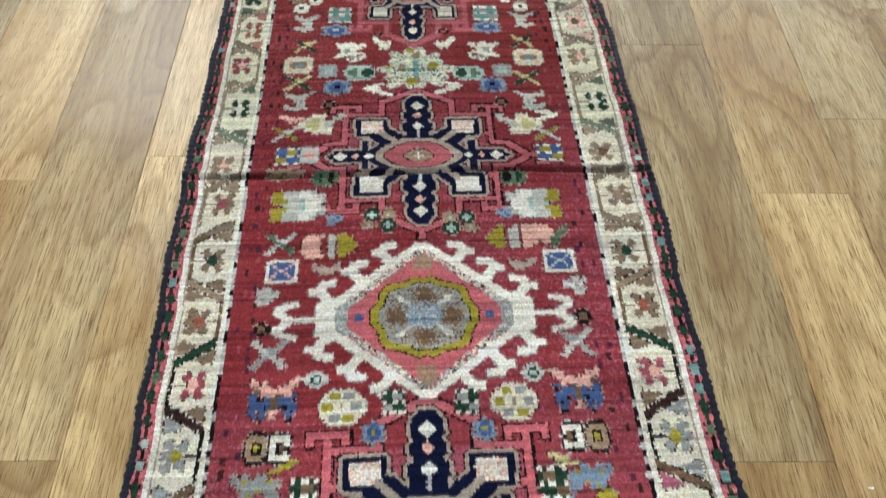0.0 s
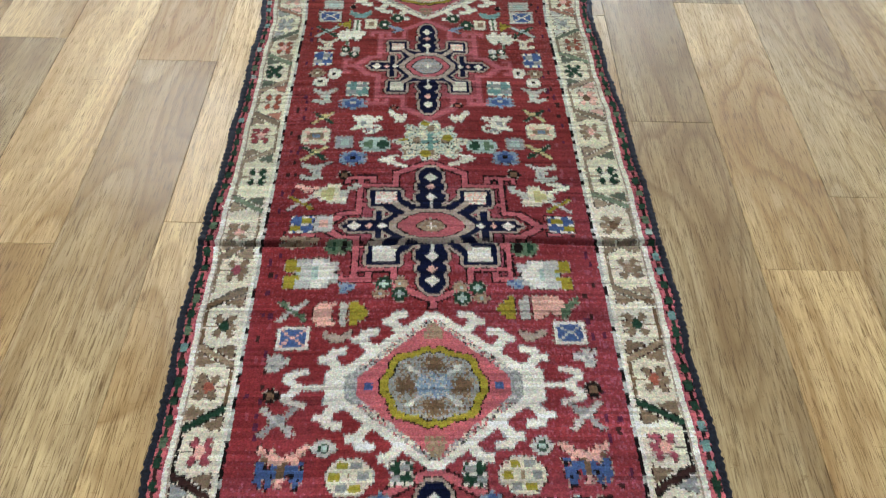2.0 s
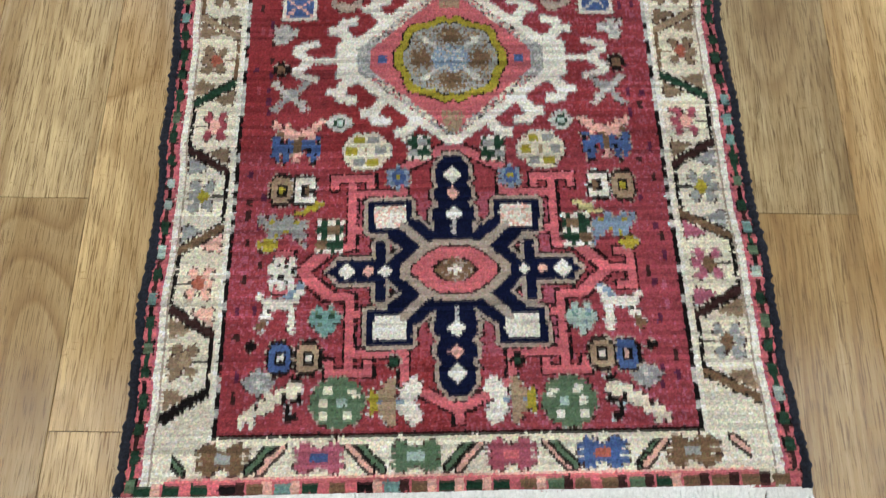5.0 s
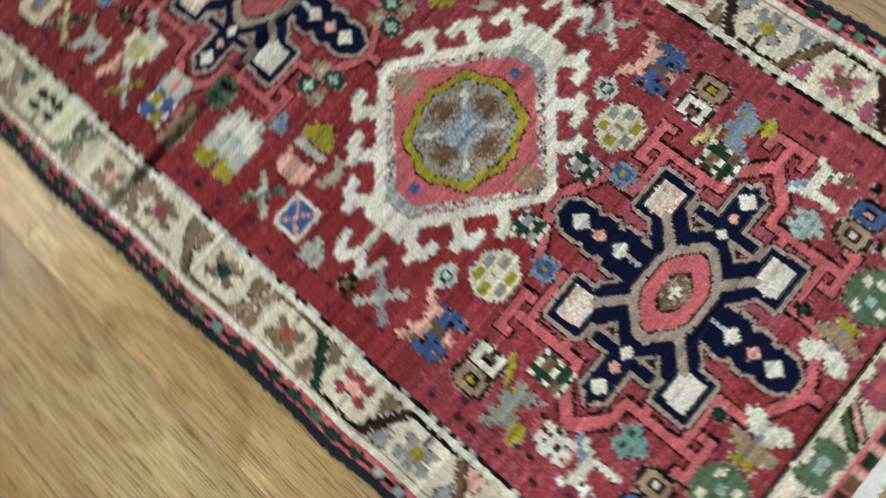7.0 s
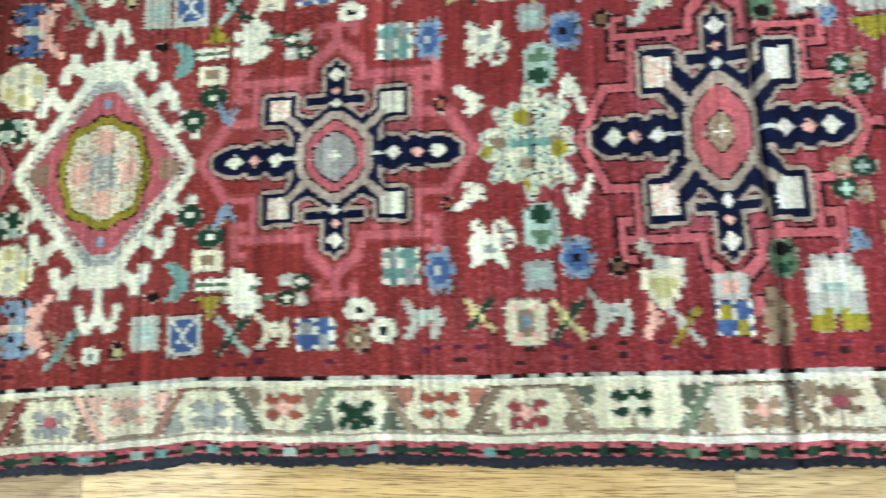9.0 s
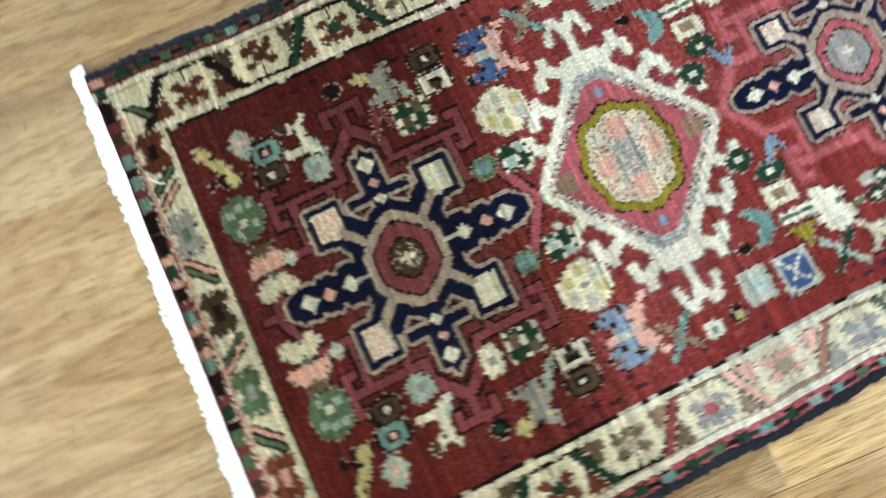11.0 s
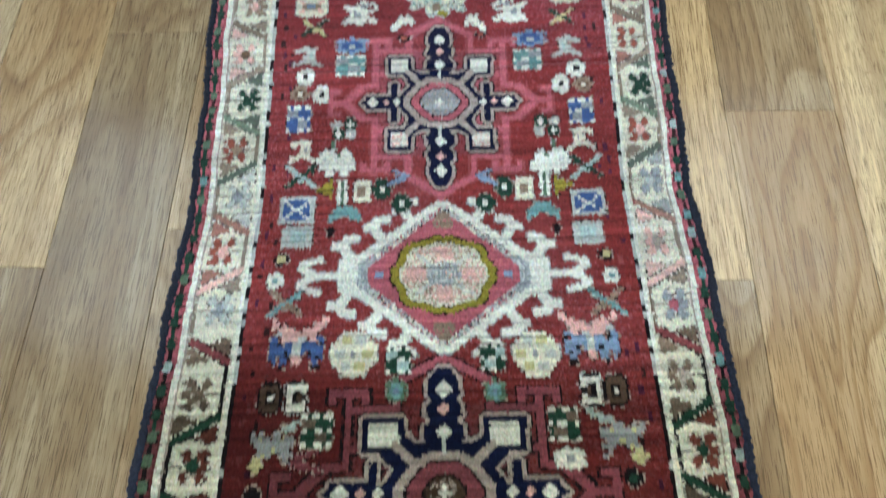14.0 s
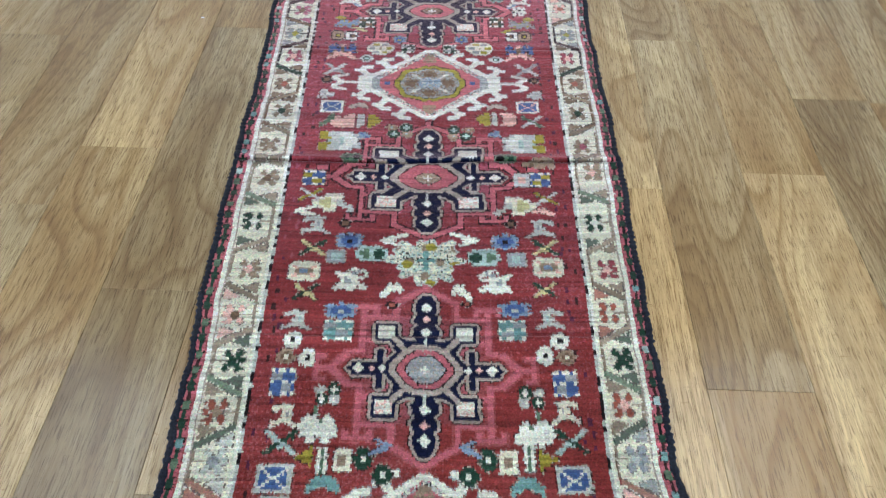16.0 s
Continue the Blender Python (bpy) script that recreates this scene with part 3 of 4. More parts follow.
    # beads on the arms
    for s in (1, -1):
        fill(stroke(at([(0, s * 0.38), (0, s * 0.62)]), 0.04 * unit), "a", me)
        for y, letter, r in ((0.58, "W", 0.075), (0.80, "S", 0.06), (1.0, "W", 0.085)):
            fill(abs(UU - u) / across + abs(VV - v - s * y * along) / along < r * 1.10, letter, me)
        for x, letter, r in ((0.62, "W", 0.06), (0.78, "S", 0.05), (0.97, "W", 0.085)):
            fill(abs(UU - u - s * x * across) / across + abs(VV - v) / along < r * 1.05, letter, me)


def diamond_medallion(u, v, fat, tall, heart, flower, mid):
    """An ivory latch-hook diamond round a pink lozenge with a yellow-edged flower."""
    me = owned("diamond_medallion", "ivory latch-hook diamond medallion with pink and olive centre")
    u = u / narrow(v)

    def at(points):
        return [(u + x * fat, v + y * tall) for x, y in points]

    def four(points):
        return [at([(sx * x, sy * y) for x, y in points]) for sx in (1, -1) for sy in (1, -1)]

    ivory = polygon(at([(-0.93, 0.17), (-0.05, 0.985), (0.05, 0.985), (0.93, 0.17), (0.93, -0.17), (0.05, -0.985), (-0.05, -0.985), (-0.93, -0.17)]))
    for s in (1, -1):
        ivory |= polygon(at([(s * 0.74, 0.31), (s * 1.02, 0.20), (s * 1.02, -0.20), (s * 0.74, -0.31)]))
    # latch hooks: three to a side, each a stem with a beak turned towards the tip, and a forked arm at either flank
    for sx in (1, -1):
        for sy in (1, -1):
            foot, tip = Vector((sx * 1.00 * fat, sy * 0.18 * tall)), Vector((sx * 0.05 * fat, sy * 0.985 * tall))
            along = (tip - foot).normalized()
            away = Vector((-along.y, along.x)) if (-along.y * sx + along.x * sy) > 0 else Vector((along.y, -along.x))
            for f in (0.09, 0.40, 0.70):
                root = Vector((u, v)) + foot.lerp(tip, f) - away * 0.004
                end = root + away * 0.024
                for line in ((root, end), (end, end + along * 0.012 + away * 0.005), (end + along * 0.012 + away * 0.005, end + along * 0.022 - away * 0.001),
                             (end, end - along * 0.008 + away * 0.004)):
                    ivory |= stroke([tuple(q) for q in line], 0.0115)
    for line in four([(0.96, 0.0), (1.30, 0.0)]) + four([(1.26, 0.02), (1.38, 0.11), (1.33, 0.17)]) + four([(1.33, 0.17), (1.20, 0.21)]):
        ivory |= stroke(line, 0.0085)
    fill(grown(ivory) & ~ivory & (rng.random(UU.shape) < 0.55), "A", me)
    fill(ivory, "W", me)

    def hexagon(x, y, flat):
        return polygon(at([(-x, flat), (-0.04, y), (0.04, y), (x, flat), (x, -flat), (0.04, -y), (-0.04, -y), (-x, -flat)]))

    fill(hexagon(0.835, 0.890, 0.13), "A", me)
    fill(hexagon(0.835, 0.890, 0.13) & (rng.random(UU.shape) < 0.4), "a", me)
    speck = rng.random(UU.shape)
    slant = (abs(VV - v) > 0.22 * tall) & hexagon(0.835, 0.890, 0.13)
    fill(slant & (speck < 0.30), "C", me)
    fill(slant & (speck > 0.72), "P", me)
    fill(slant & (speck > 0.88), "K", me)
    fill(hexagon(0.72, 0.810, 0.11), "P", me)
    for s in (1, -1):
        fill(polygon(at([(-0.09, s * 0.60), (0.09, s * 0.60), (0.10, s * 0.70), (0.04, s * 0.84), (-0.04, s * 0.84), (-0.10, s * 0.70)])) & (rng.random(UU.shape) < 0.9), "o", me)
        fill(stroke(at([(s * 0.605, 0), (s * 0.615, 0)]), 0.011), "B" if mid == "b" else "b", me)

    def cloud(r):
        angle, reach = np.arctan2((VV - v) / tall, (UU - u) / fat), np.hypot((UU - u) / fat, (VV - v) / tall)
        lobes = 0.05 * np.cos(angle * 8) - 0.10 * np.exp(-(((abs(abs(angle) - math.pi / 2)) / 0.07) ** 2)) - 0.06 * np.exp(-((np.minimum(abs(angle), math.pi - abs(angle)) / 0.09) ** 2))
        return reach < r * (1 + lobes)

    fill(cloud(0.520) & (rng.random(UU.shape) < 0.7), "K", me)
    fill(cloud(0.50), "Y", me)
    fill(cloud(0.432) & (rng.random(UU.shape) < 0.6), "K", me)
    fill(cloud(0.42), flower, me)
    fill(cloud(0.40) & (rng.random(UU.shape) < 0.30), heart, me)
    fill(cloud(0.40) & (rng.random(UU.shape) < 0.20), "o", me)
    for a in range(4):
        c, d = math.cos(a * math.pi / 2 + math.pi / 4), math.sin(a * math.pi / 2 + math.pi / 4)
        fill(stroke(at([(0.1 * c, 0.1 * d), (0.36 * c, 0.36 * d)]), 0.004), "a", me)
        c, d = math.cos(a * math.pi / 2), math.sin(a * math.pi / 2)
        fill(((UU - u - 0.26 * c * fat) / fat) ** 2 + ((VV - v - 0.26 * d * tall) / tall) ** 2 < 0.016 * rng.random(UU.shape) ** 0.6, heart, me)
        fill(((UU - u - 0.27 * (c + d) * fat * 0.8) / fat) ** 2 + ((VV - v - 0.27 * (d - c) * tall * 0.8) / tall) ** 2 < 0.0011, "W", me)
    fill(cloud(0.17) & (rng.random(UU.shape) < 0.75), mid, me)
    fill(cloud(0.17) & (rng.random(UU.shape) < 0.3), "a", me)


def central_flower(u, v):
    me = owned("centre_flower", "worn ivory flower with teal and olive flecks")
    angle, reach = np.arctan2(VV - v, (UU - u) * 0.85), np.hypot((UU - u) * 0.85, VV - v)
    body = reach < 0.050 + 0.007 * np.cos(8 * angle) + 0.005 * np.cos(3 * angle + 1) + 0.006 * np.cos(14 * angle)
    fill(grown(body) & ~body, "a", me)
    fill(body, "C", me)
    fill(body & (rng.random(UU.shape) < 0.35), "t", me)
    fill(body & (rng.random(UU.shape) < 0.10), "K", me)
    fill(body & (np.sin(UU * 120 + 1) * np.sin(VV * 90) > 0.62), "o", me)
    fill(body & (np.sin(UU * 75 + 2) * np.cos(VV * 70 + 1) > 0.75), "Y", me)
    fill(stroke([(u - 0.012, v), (u + 0.012, v)], 0.008) | stroke([(u, v - 0.02), (u, v + 0.02)], 0.008), "T", me)
    fill((abs(VV - v + 0.004) < 0.0017) & (abs(UU - u) < 0.04) & (rng.random(UU.shape) < 0.5), "K", me)


star_medallion(0.001, 0.253, 0.136, 0.130, stout=0.09)
star_medallion(0.003, 0.877, 0.134, 0.122, lozenge=0.44, eye="o", stout=0.05)
star_medallion(0.001, 1.335, 0.110, 0.127, field="M", lozenge=0.43, eye="A", squat=0.70, core=0.28, square=0.85, thin=1.0)
star_medallion(0.001, 1.930, 0.131, 0.130, lozenge=0.38, eye="O", squat=0.80, core=0.19, stout=0.06)
diamond_medallion(0.003, 0.559, 0.152, 0.134, "O", "A", "b")
diamond_medallion(-0.001, 1.633, 0.148, 0.120, "S", "C", "A")
central_flower(0.004, 1.097)

# ---------------------------------------------------------------- small figures, from one end to the other
pair("saw", (-0.219, 0.093), (0.212, 0.089), 0.070, 0.058, "C", "K")
pair("rosette", (-0.141, 0.091), (0.131, 0.089), 0.064, 0.060, "g", "C", "t", other=("g", "W", "t"))
pair("butterfly", (-0.073, 0.090), (0.062, 0.090), 0.058, 0.056, "W", "o", "Y", "b")
pair("starlet", (-0.234, 0.116), (0.225, 0.117), 0.040, 0.034, "A", "a", "W")
pair("ring", (-0.210, 0.144), (0.204, 0.143), 0.032, 0.042, "B", "W", other=("B", "S"))
pair("ring", (-0.177, 0.144), (0.174, 0.144), 0.032, 0.042, "o", "W")
pair("dot", (-0.245, 0.159), (0.235, 0.154), 0.012, 0.014, "K")
pair("heart", (-0.159, 0.190), (0.153, 0.188), 0.038, 0.038, "T", "g", "G", other=("t", "b", "T"))
pair("dot", (-0.075, 0.138), (0.072, 0.137), 0.016, 0.016, "G")
pair("deer", (-0.213, 0.206), (0.203, 0.203), 0.056, 0.062, "W", "O", "b")
chart("comb", -0.212, 0.251, 0.030, 0.042, "W")
pair("bird", (-0.204, 0.314), (0.194, 0.312), 0.078, 0.068, "A", "Y", "Y", other=("b", "Y", "y"))
pair("check", (-0.155, 0.300), (0.157, 0.305), 0.034, 0.046, "G", "W", "O")
pair("ring", (-0.218, 0.365), (0.221, 0.366), 0.034, 0.044, "o", "Y")
pair("open_ring", (-0.187, 0.365), (0.187, 0.367), 0.034, 0.042, "W", "O")
pair("star", (-0.069, 0.381), (0.076, 0.381), 0.030, 0.034, "b", "B", "Y")
pair("flower", (-0.111, 0.419), (0.118, 0.419), 0.060, 0.054, "C", "Y", "A", "o", other=("C", "A", "Y", "o"))
pair("check", (-0.042, 0.423), (0.054, 0.420), 0.030, 0.034, "G", "W", "A")
pair("parrot", (-0.199, 0.434), (0.203, 0.434), 0.066, 0.068, "B", "S", "O", other=("B", "S", "O"))
pair("bud", (-0.147, 0.463), (0.148, 0.462), 0.032, 0.026, "a", "G", "t")
pair("cross", (-0.213, 0.504), (0.214, 0.508), 0.048, 0.046, "a", "A", "a")
pair("dot", (-0.227, 0.547), (0.229, 0.551), 0.022, 0.024, "O")
pair("flag", (-0.224, 0.603), (0.226, 0.607), 0.034, 0.032, "a", "A")
pair("casket", (-0.206, 0.647), (0.209, 0.652), 0.048, 0.042, "B", "S", "W", other=("B", "a", "W"))
pair("boat", (-0.139, 0.648), (0.151, 0.649), 0.040, 0.020, "E")
chart("jug", -0.137, 0.691, 0.082, 0.044, "S", "a", "Y")
chart("fish", 0.165, 0.701, 0.128, 0.046, "S", "a", "Y", "g")
chart("cross", -0.211, 0.698, 0.046, 0.040, "g", "a", "g")
pair("twin", (-0.062, 0.738), (0.062, 0.730), 0.060, 0.048, "G", "o", "t")
pair("cart", (-0.188, 0.774), (0.182, 0.768), 0.086, 0.060, "a", "W", "Y", "t", flip=False)
pair("flag", (-0.131, 0.741), (0.134, 0.748), 0.026, 0.022, "b", "B")
chart("flag", -0.211, 0.838, 0.062, 0.030, "o", "O")
pair("oval", (-0.150, 0.826), (0.155, 0.824), 0.042, 0.030, "g", "G", "K")
pair("check", (-0.213, 0.883), (0.222, 0.883), 0.042, 0.040, "B", "W", "Y")
chart("patch", -0.178, 0.884, 0.030, 0.038, "a", "S")
pair("cross", (-0.220, 0.936), (0.223, 0.930), 0.046, 0.034, "Y", "a", "g")
pair("bloom", (-0.160, 0.957), (0.178, 0.953), 0.080, 0.048, "C", "y", "a")
chart("boot", -0.212, 0.972, 0.042, 0.022, "S")
chart("snake", 0.224, 0.977, 0.046, 0.030, "W")
pair("dot", (-0.150, 1.004), (0.152, 1.009), 0.022, 0.022, "O")
pair("goat", (-0.202, 1.016), (0.203, 1.014), 0.054, 0.048, "a", "A")
pair("cross", (-0.208, 1.065), (0.204, 1.073), 0.048, 0.038, "G", "y", "G")
pair("star", (-0.138, 1.049), (0.140, 1.053), 0.050, 0.042, "b", "B", "K")
pair("wing", (-0.066, 1.042), (0.062, 1.047), 0.050, 0.034, "W")
pair("pot", (-0.209, 1.113), (0.213, 1.131), 0.052, 0.046, "C", "S", "o", "b")
pair("patch", (-0.155, 1.094), (0.161, 1.094), 0.032, 0.032, "A", "t")
pair("oval", (-0.098, 1.088), (0.100, 1.085), 0.058, 0.038, "t", "g", "G")
pair("lion", (-0.116, 1.146), (0.131, 1.148), 0.058, 0.056, "W", "A")
pair("boot", (-0.057, 1.171), (0.060, 1.170), 0.036, 0.036, "W")
pair("cross", (-0.199, 1.166), (0.205, 1.179), 0.044, 0.036, "G", "y", "r")
pair("goat", (-0.199, 1.231), (0.211, 1.241), 0.050, 0.046, "a", "t")
pair("star", (-0.145, 1.209), (0.142, 1.219), 0.056, 0.036, "b", "B", "a")
pair("check", (-0.138, 1.254), (0.142, 1.261), 0.046, 0.042, "T", "W", "A")
pair("dot", (-0.066, 1.197), (0.058, 1.205), 0.018, 0.014, "r")
pair("daisy", (-0.187, 1.306), (0.186, 1.317), 0.026, 0.034, "W", "K")
pair("daisy", (-0.213, 1.278), (0.213, 1.284), 0.028, 0.030, "W", "K")
pair("bud", (-0.221, 1.309), (0.220, 1.315), 0.034, 0.028, "o", "O", "C")
pair("check", (-0.213, 1.360), (0.218, 1.363), 0.038, 0.048, "B", "W", "A")
pair("goat", (-0.207, 1.410), (0.206, 1.422), 0.044, 0.040, "C", "A")
pair("twin", (-0.160, 1.384), (0.147, 1.384), 0.044, 0.040, "G", "a", "W")
pair("vase", (-0.162, 1.440), (0.158, 1.436), 0.062, 0.062, "W", "a", "g")
pair("cross", (-0.212, 1.461), (0.209, 1.469), 0.050, 0.040, "G", "t", "G")
pair("wedge", (-0.177, 1.490), (0.172, 1.491), 0.026, 0.034, "Y", flip=True)
pair("bar", (-0.150, 1.486), (0.145, 1.496), 0.015, 0.042, "W", "g")
pair("patch", (-0.120, 1.494), (0.117, 1.496), 0.026, 0.036, "C", "o")
pair("bud", (-0.090, 1.491), (0.087, 1.493), 0.030, 0.034, "G", "G", "W")
pair("bud", (-0.063, 1.517), (0.059, 1.519), 0.030, 0.030, "G", "G", "W")
pair("wing", (-0.066, 1.474), (0.064, 1.474), 0.036, 0.028, "b", turn=True, flip=True)
pair("casket", (-0.210, 1.522), (0.210, 1.525), 0.052, 0.044, "B", "W", "a")
pair("patch", (-0.205, 1.570), (0.206, 1.570), 0.044, 0.036, "a", "t")
pair("boat", (-0.144, 1.533), (0.140, 1.535), 0.046, 0.028, "T")
pair("dot", (-0.162, 1.562), (0.159, 1.563), 0.013, 0.015, "K")
pair("dot", (-0.226, 1.606), (0.226, 1.606), 0.022, 0.018, "y")
pair("daisy", (-0.230, 1.640), (0.232, 1.639), 0.022, 0.022, "W", "T")
pair("cross", (-0.220, 1.679), (0.215, 1.674), 0.050, 0.040, "T", "o", "t")
pair("parrot", (-0.191, 1.730), (0.192, 1.733), 0.078, 0.074, "b", "S", "a", turn=True, other=("B", "S", "a"))
pair("flower", (-0.120, 1.751), (0.119, 1.749), 0.062, 0.062, "C", "a", "y", "A")
pair("check", (-0.064, 1.757), (0.059, 1.759), 0.034, 0.038, "G", "W", "t")
pair("star", (-0.065, 1.802), (0.062, 1.800), 0.030, 0.032, "g", "T", "b")
pair("open_ring", (-0.186, 1.803), (0.188, 1.807), 0.034, 0.044, "W", "O")
pair("ring", (-0.219, 1.804), (0.224, 1.807), 0.032, 0.044, "O", "W")
pair("bird", (-0.214, 1.862), (0.209, 1.867), 0.072, 0.072, "A", "y", "t", turn=True)
pair("check", (-0.150, 1.847), (0.161, 1.850), 0.038, 0.044, "G", "W", "o")
chart("daisy", -0.154, 1.891, 0.036, 0.026, "W", "A")
chart("snake", 0.172, 1.890, 0.042, 0.030, "P")
pair("dot", (-0.228, 1.915), (0.236, 1.929), 0.022, 0.022, "G", other=("K",))
pair("deer", (-0.197, 1.975), (0.198, 1.990), 0.060, 0.050, "W", "O", "t", turn=True)
pair("daisy", (-0.147, 1.980), (0.152, 1.985), 0.034, 0.032, "t", "A")
pair("ring", (-0.183, 2.032), (0.200, 2.036), 0.034, 0.042, "T", "S")
pair("ring", (-0.153, 2.027), (0.169, 2.040), 0.032, 0.040, "O", "W")
pair("starlet", (-0.221, 2.045), (0.223, 2.060), 0.042, 0.036, "t", "S", "W")
pair("saw", (-0.212, 2.082), (0.209, 2.097), 0.066, 0.046, "y", "D", turn=True)
pair("rosette", (-0.130, 2.088), (0.132, 2.095), 0.060, 0.052, "g", "t", "C")
pair("butterfly", (-0.064, 2.091), (0.057, 2.088), 0.070, 0.052, "C", "S", "o", "g")
pair("starlet", (-0.065, 2.053), (0.065, 2.059), 0.022, 0.018, "t", "W", "W")


# ---------------------------------------------------------------- laying the weave on the floor
RUG_TURN, RUG_AT = 0.0326, Vector((0.008, 0.0, 0.0))


def lie(u, v):
    """Where a spot of the weave lies on the floor: drawn in and let out, waved at the long edges, with folds across."""
    w = u * narrow(v)
    w = w + np.where(u > FIELD, 0.10 * (u - FIELD), 0.0)
    rim = np.clip((abs(u) - 0.20) / 0.17, 0, 1) ** 2
    wave = 0.0022 * np.sin(v * 7.3 + np.sign(u) * 1.1) + 0.0018 * np.sin(v * 27 + np.sign(u)) + 0.0009 * np.sin(v * 71 + 2 * np.sin(v * 9))
    w = w + rim * wave
    q = v + 0.004 * np.sin(u * 9 + v * 2) * np.clip(1 - abs(v - 1.1), 0, 1)
    z = 0.0072 + 0.0010 * np.sin(v * 11 + u * 3) + 0.0008 * np.sin(u * 23 + v * 5) + rim * 0.0016 * (1 + np.sin(v * 17 + 2 * np.sign(u)))
    # folds left from storing: a low swell with a sharp crease in it
    for fold, high, deep in ((0.834, 0.0085, 0.0100), (0.425, 0.0025, 0.0018), (1.268, 0.0035, 0.0030), (1.775, 0.0025, 0.0016)):
        bow = fold + 0.010 * u + 0.003 * np.sin(u * 14)
        z = z + high * np.exp(-(((v - bow) / 0.020) ** 2)) - deep * np.exp(-(((v - bow) / 0.0042) ** 2))
    c, s = math.cos(RUG_TURN), math.sin(RUG_TURN)
    return np.stack([RUG_AT.x + c * w - s * q, RUG_AT.y + s * w + c * q, z], -1)


rug = new("rug")
tagged(rug, "worn red wool runner rug with navy and ivory medallions", "rug")


def grid_mesh(name, points, faces, colours=None, mat=WOOL, parent=None, label=""):
    mesh = bpy.data.meshes.new(name)
    mesh.from_pydata(points.tolist(), [], faces.tolist())
    if colours is not None:
        layer = mesh.attributes.new("dye", "FLOAT_COLOR", "FACE")
        layer.data.foreach_set("color", np.c_[colours, np.ones(len(colours))].astype(np.float32).ravel())
    mesh.materials.append(mat)
    mesh.polygons.foreach_set("use_smooth", np.ones(len(mesh.polygons), bool))
    mesh.update()
    ob = new(name, mesh)
    ob.parent = parent
    if label:
        tagged(ob, label)
    return ob


gu, gv = np.meshgrid(np.arange(NU + 1) * KNOT - HALF, np.arange(NV + 1) * KNOT + V0)
shake = rng.normal(0, 0.00042, (2, *gu.shape))
shake[:, :, 0] = shake[:, :, -1] = 0
shake[:, 0] = shake[:, -1] = 0
spots = lie(gu + shake[0], gv + shake[1])
spots[..., 2] += rng.normal(0, 0.00030, gu.shape)
palette = np.array([DYES[c] for c in LETTERS])
tints = palette[dye] * rng.normal(1, 0.09, (NV, NU, 1)) * (1 + 0.085 * rng.normal(0, 1, (NV, 1, 1)))
# bands of red dye, with the far end's shade painted in
band_and_shade = np.interp(gv[:-1, :-1] + 0.010 * UU, (0.41, 0.44, 0.825, 0.84, 1.26, 1.28, 1.72, 1.82), (1.20, 1.10, 1.10, 0.94, 0.94, 0.94, 0.84, 0.32)) * (1 - np.interp(VV, (1.70, 1.85), (0, 0.26)) * np.clip(UU / 0.25, -1, 1))
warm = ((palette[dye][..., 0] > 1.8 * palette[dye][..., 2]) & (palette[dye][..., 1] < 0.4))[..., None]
tints = tints * np.where(warm, band_and_shade[..., None], 0.62 + 0.38 * np.minimum(band_and_shade, 1)[..., None])
# worn pile: stray knots, faded rows that come and go across the width, colours rubbed into their neighbours
stray = rng.random((NV, NU, 1))
tints = np.where(stray < 0.045, np.roll(tints, 1, 0), np.where(stray > 0.955, np.roll(tints, -1, 1), tints))
tints = 0.80 * tints + 0.10 * np.roll(tints, 1, 0) + 0.10 * np.roll(tints, -1, 0)
rows = np.repeat(rng.normal(0, 1, (NV // 2 + 1, 9)), 2, 0)[:NV]
fade = np.array([np.interp(np.linspace(0, 8, NU), range(9), row) for row in rows])
tints = tints * (1 + 0.15 * np.clip(fade, -2, 2))[..., None]
# the border's figures are rubbed pale along the middle of the rug
rubbed = (owner == BORDER) & (VV > 0.72) & (VV < 1.72) & (side)
tints = np.where(rubbed[..., None], 0.86 * tints + 0.14 * np.array(DYES["C"]), tints)
# the ivory is greener in the far half
pale = (palette[dye].min(-1) > 0.45)[..., None] & (VV > 0.95)[..., None]
tints = np.where(pale, tints * np.array([0.97, 1.0, 0.93]), tints)
# the madder leans to brick beyond the middle
brick = np.interp(VV, (0.9, 1.5), (0, 1))[..., None] * np.isin(dye, [LETTERS.index("R"), LETTERS.index("M")])[..., None]
tints = tints * (1 + brick * np.array([0.06, 0.22, -0.08]))
# the far end is tinted yellower and browner
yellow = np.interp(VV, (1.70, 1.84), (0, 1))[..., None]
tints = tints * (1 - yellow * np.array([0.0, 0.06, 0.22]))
# shade in the fold creases, painted into the dye
for fold, crease_shade in ((0.838, 0.66), (1.268, 0.25), (0.425, 0.12)):
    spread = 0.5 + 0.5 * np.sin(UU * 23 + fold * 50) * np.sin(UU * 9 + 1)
    tints = tints * (1 - crease_shade * (0.45 + 0.55 * spread) * np.exp(-(((VV - fold - 0.010 * UU) / 0.0065) ** 2)))[..., None]
# madder that has faded unevenly to rose and purple
fade = np.zeros(UU.shape)
for k in range(7):
    fu, fv, ph = rng.uniform(2, 11), rng.uniform(3, 17), rng.uniform(0, 6.28, 2)
    fade += np.sin(UU * fu * 3 + ph[0] + np.sin(VV * fv)) * np.sin(VV * fv + ph[1])
fade = np.clip(0.10 + 0.13 * fade + 2.2 * np.clip(UU - 0.08, 0, 1) * (VV < 1.1) + 0.35 * (VV < 0.42) - 0.35 * (VV > 1.78), 0, 1)
red = np.isin(dye, [LETTERS.index("R"), LETTERS.index("M")])[..., None]
tints = np.where(red, tints * (1 - fade[..., None]) + fade[..., None] * tints * np.array([1.18, 1.75, 2.0]), tints)
tints = tints * (1 + 0.05 * rng.normal(0, 1, (NV, NU, 3)))
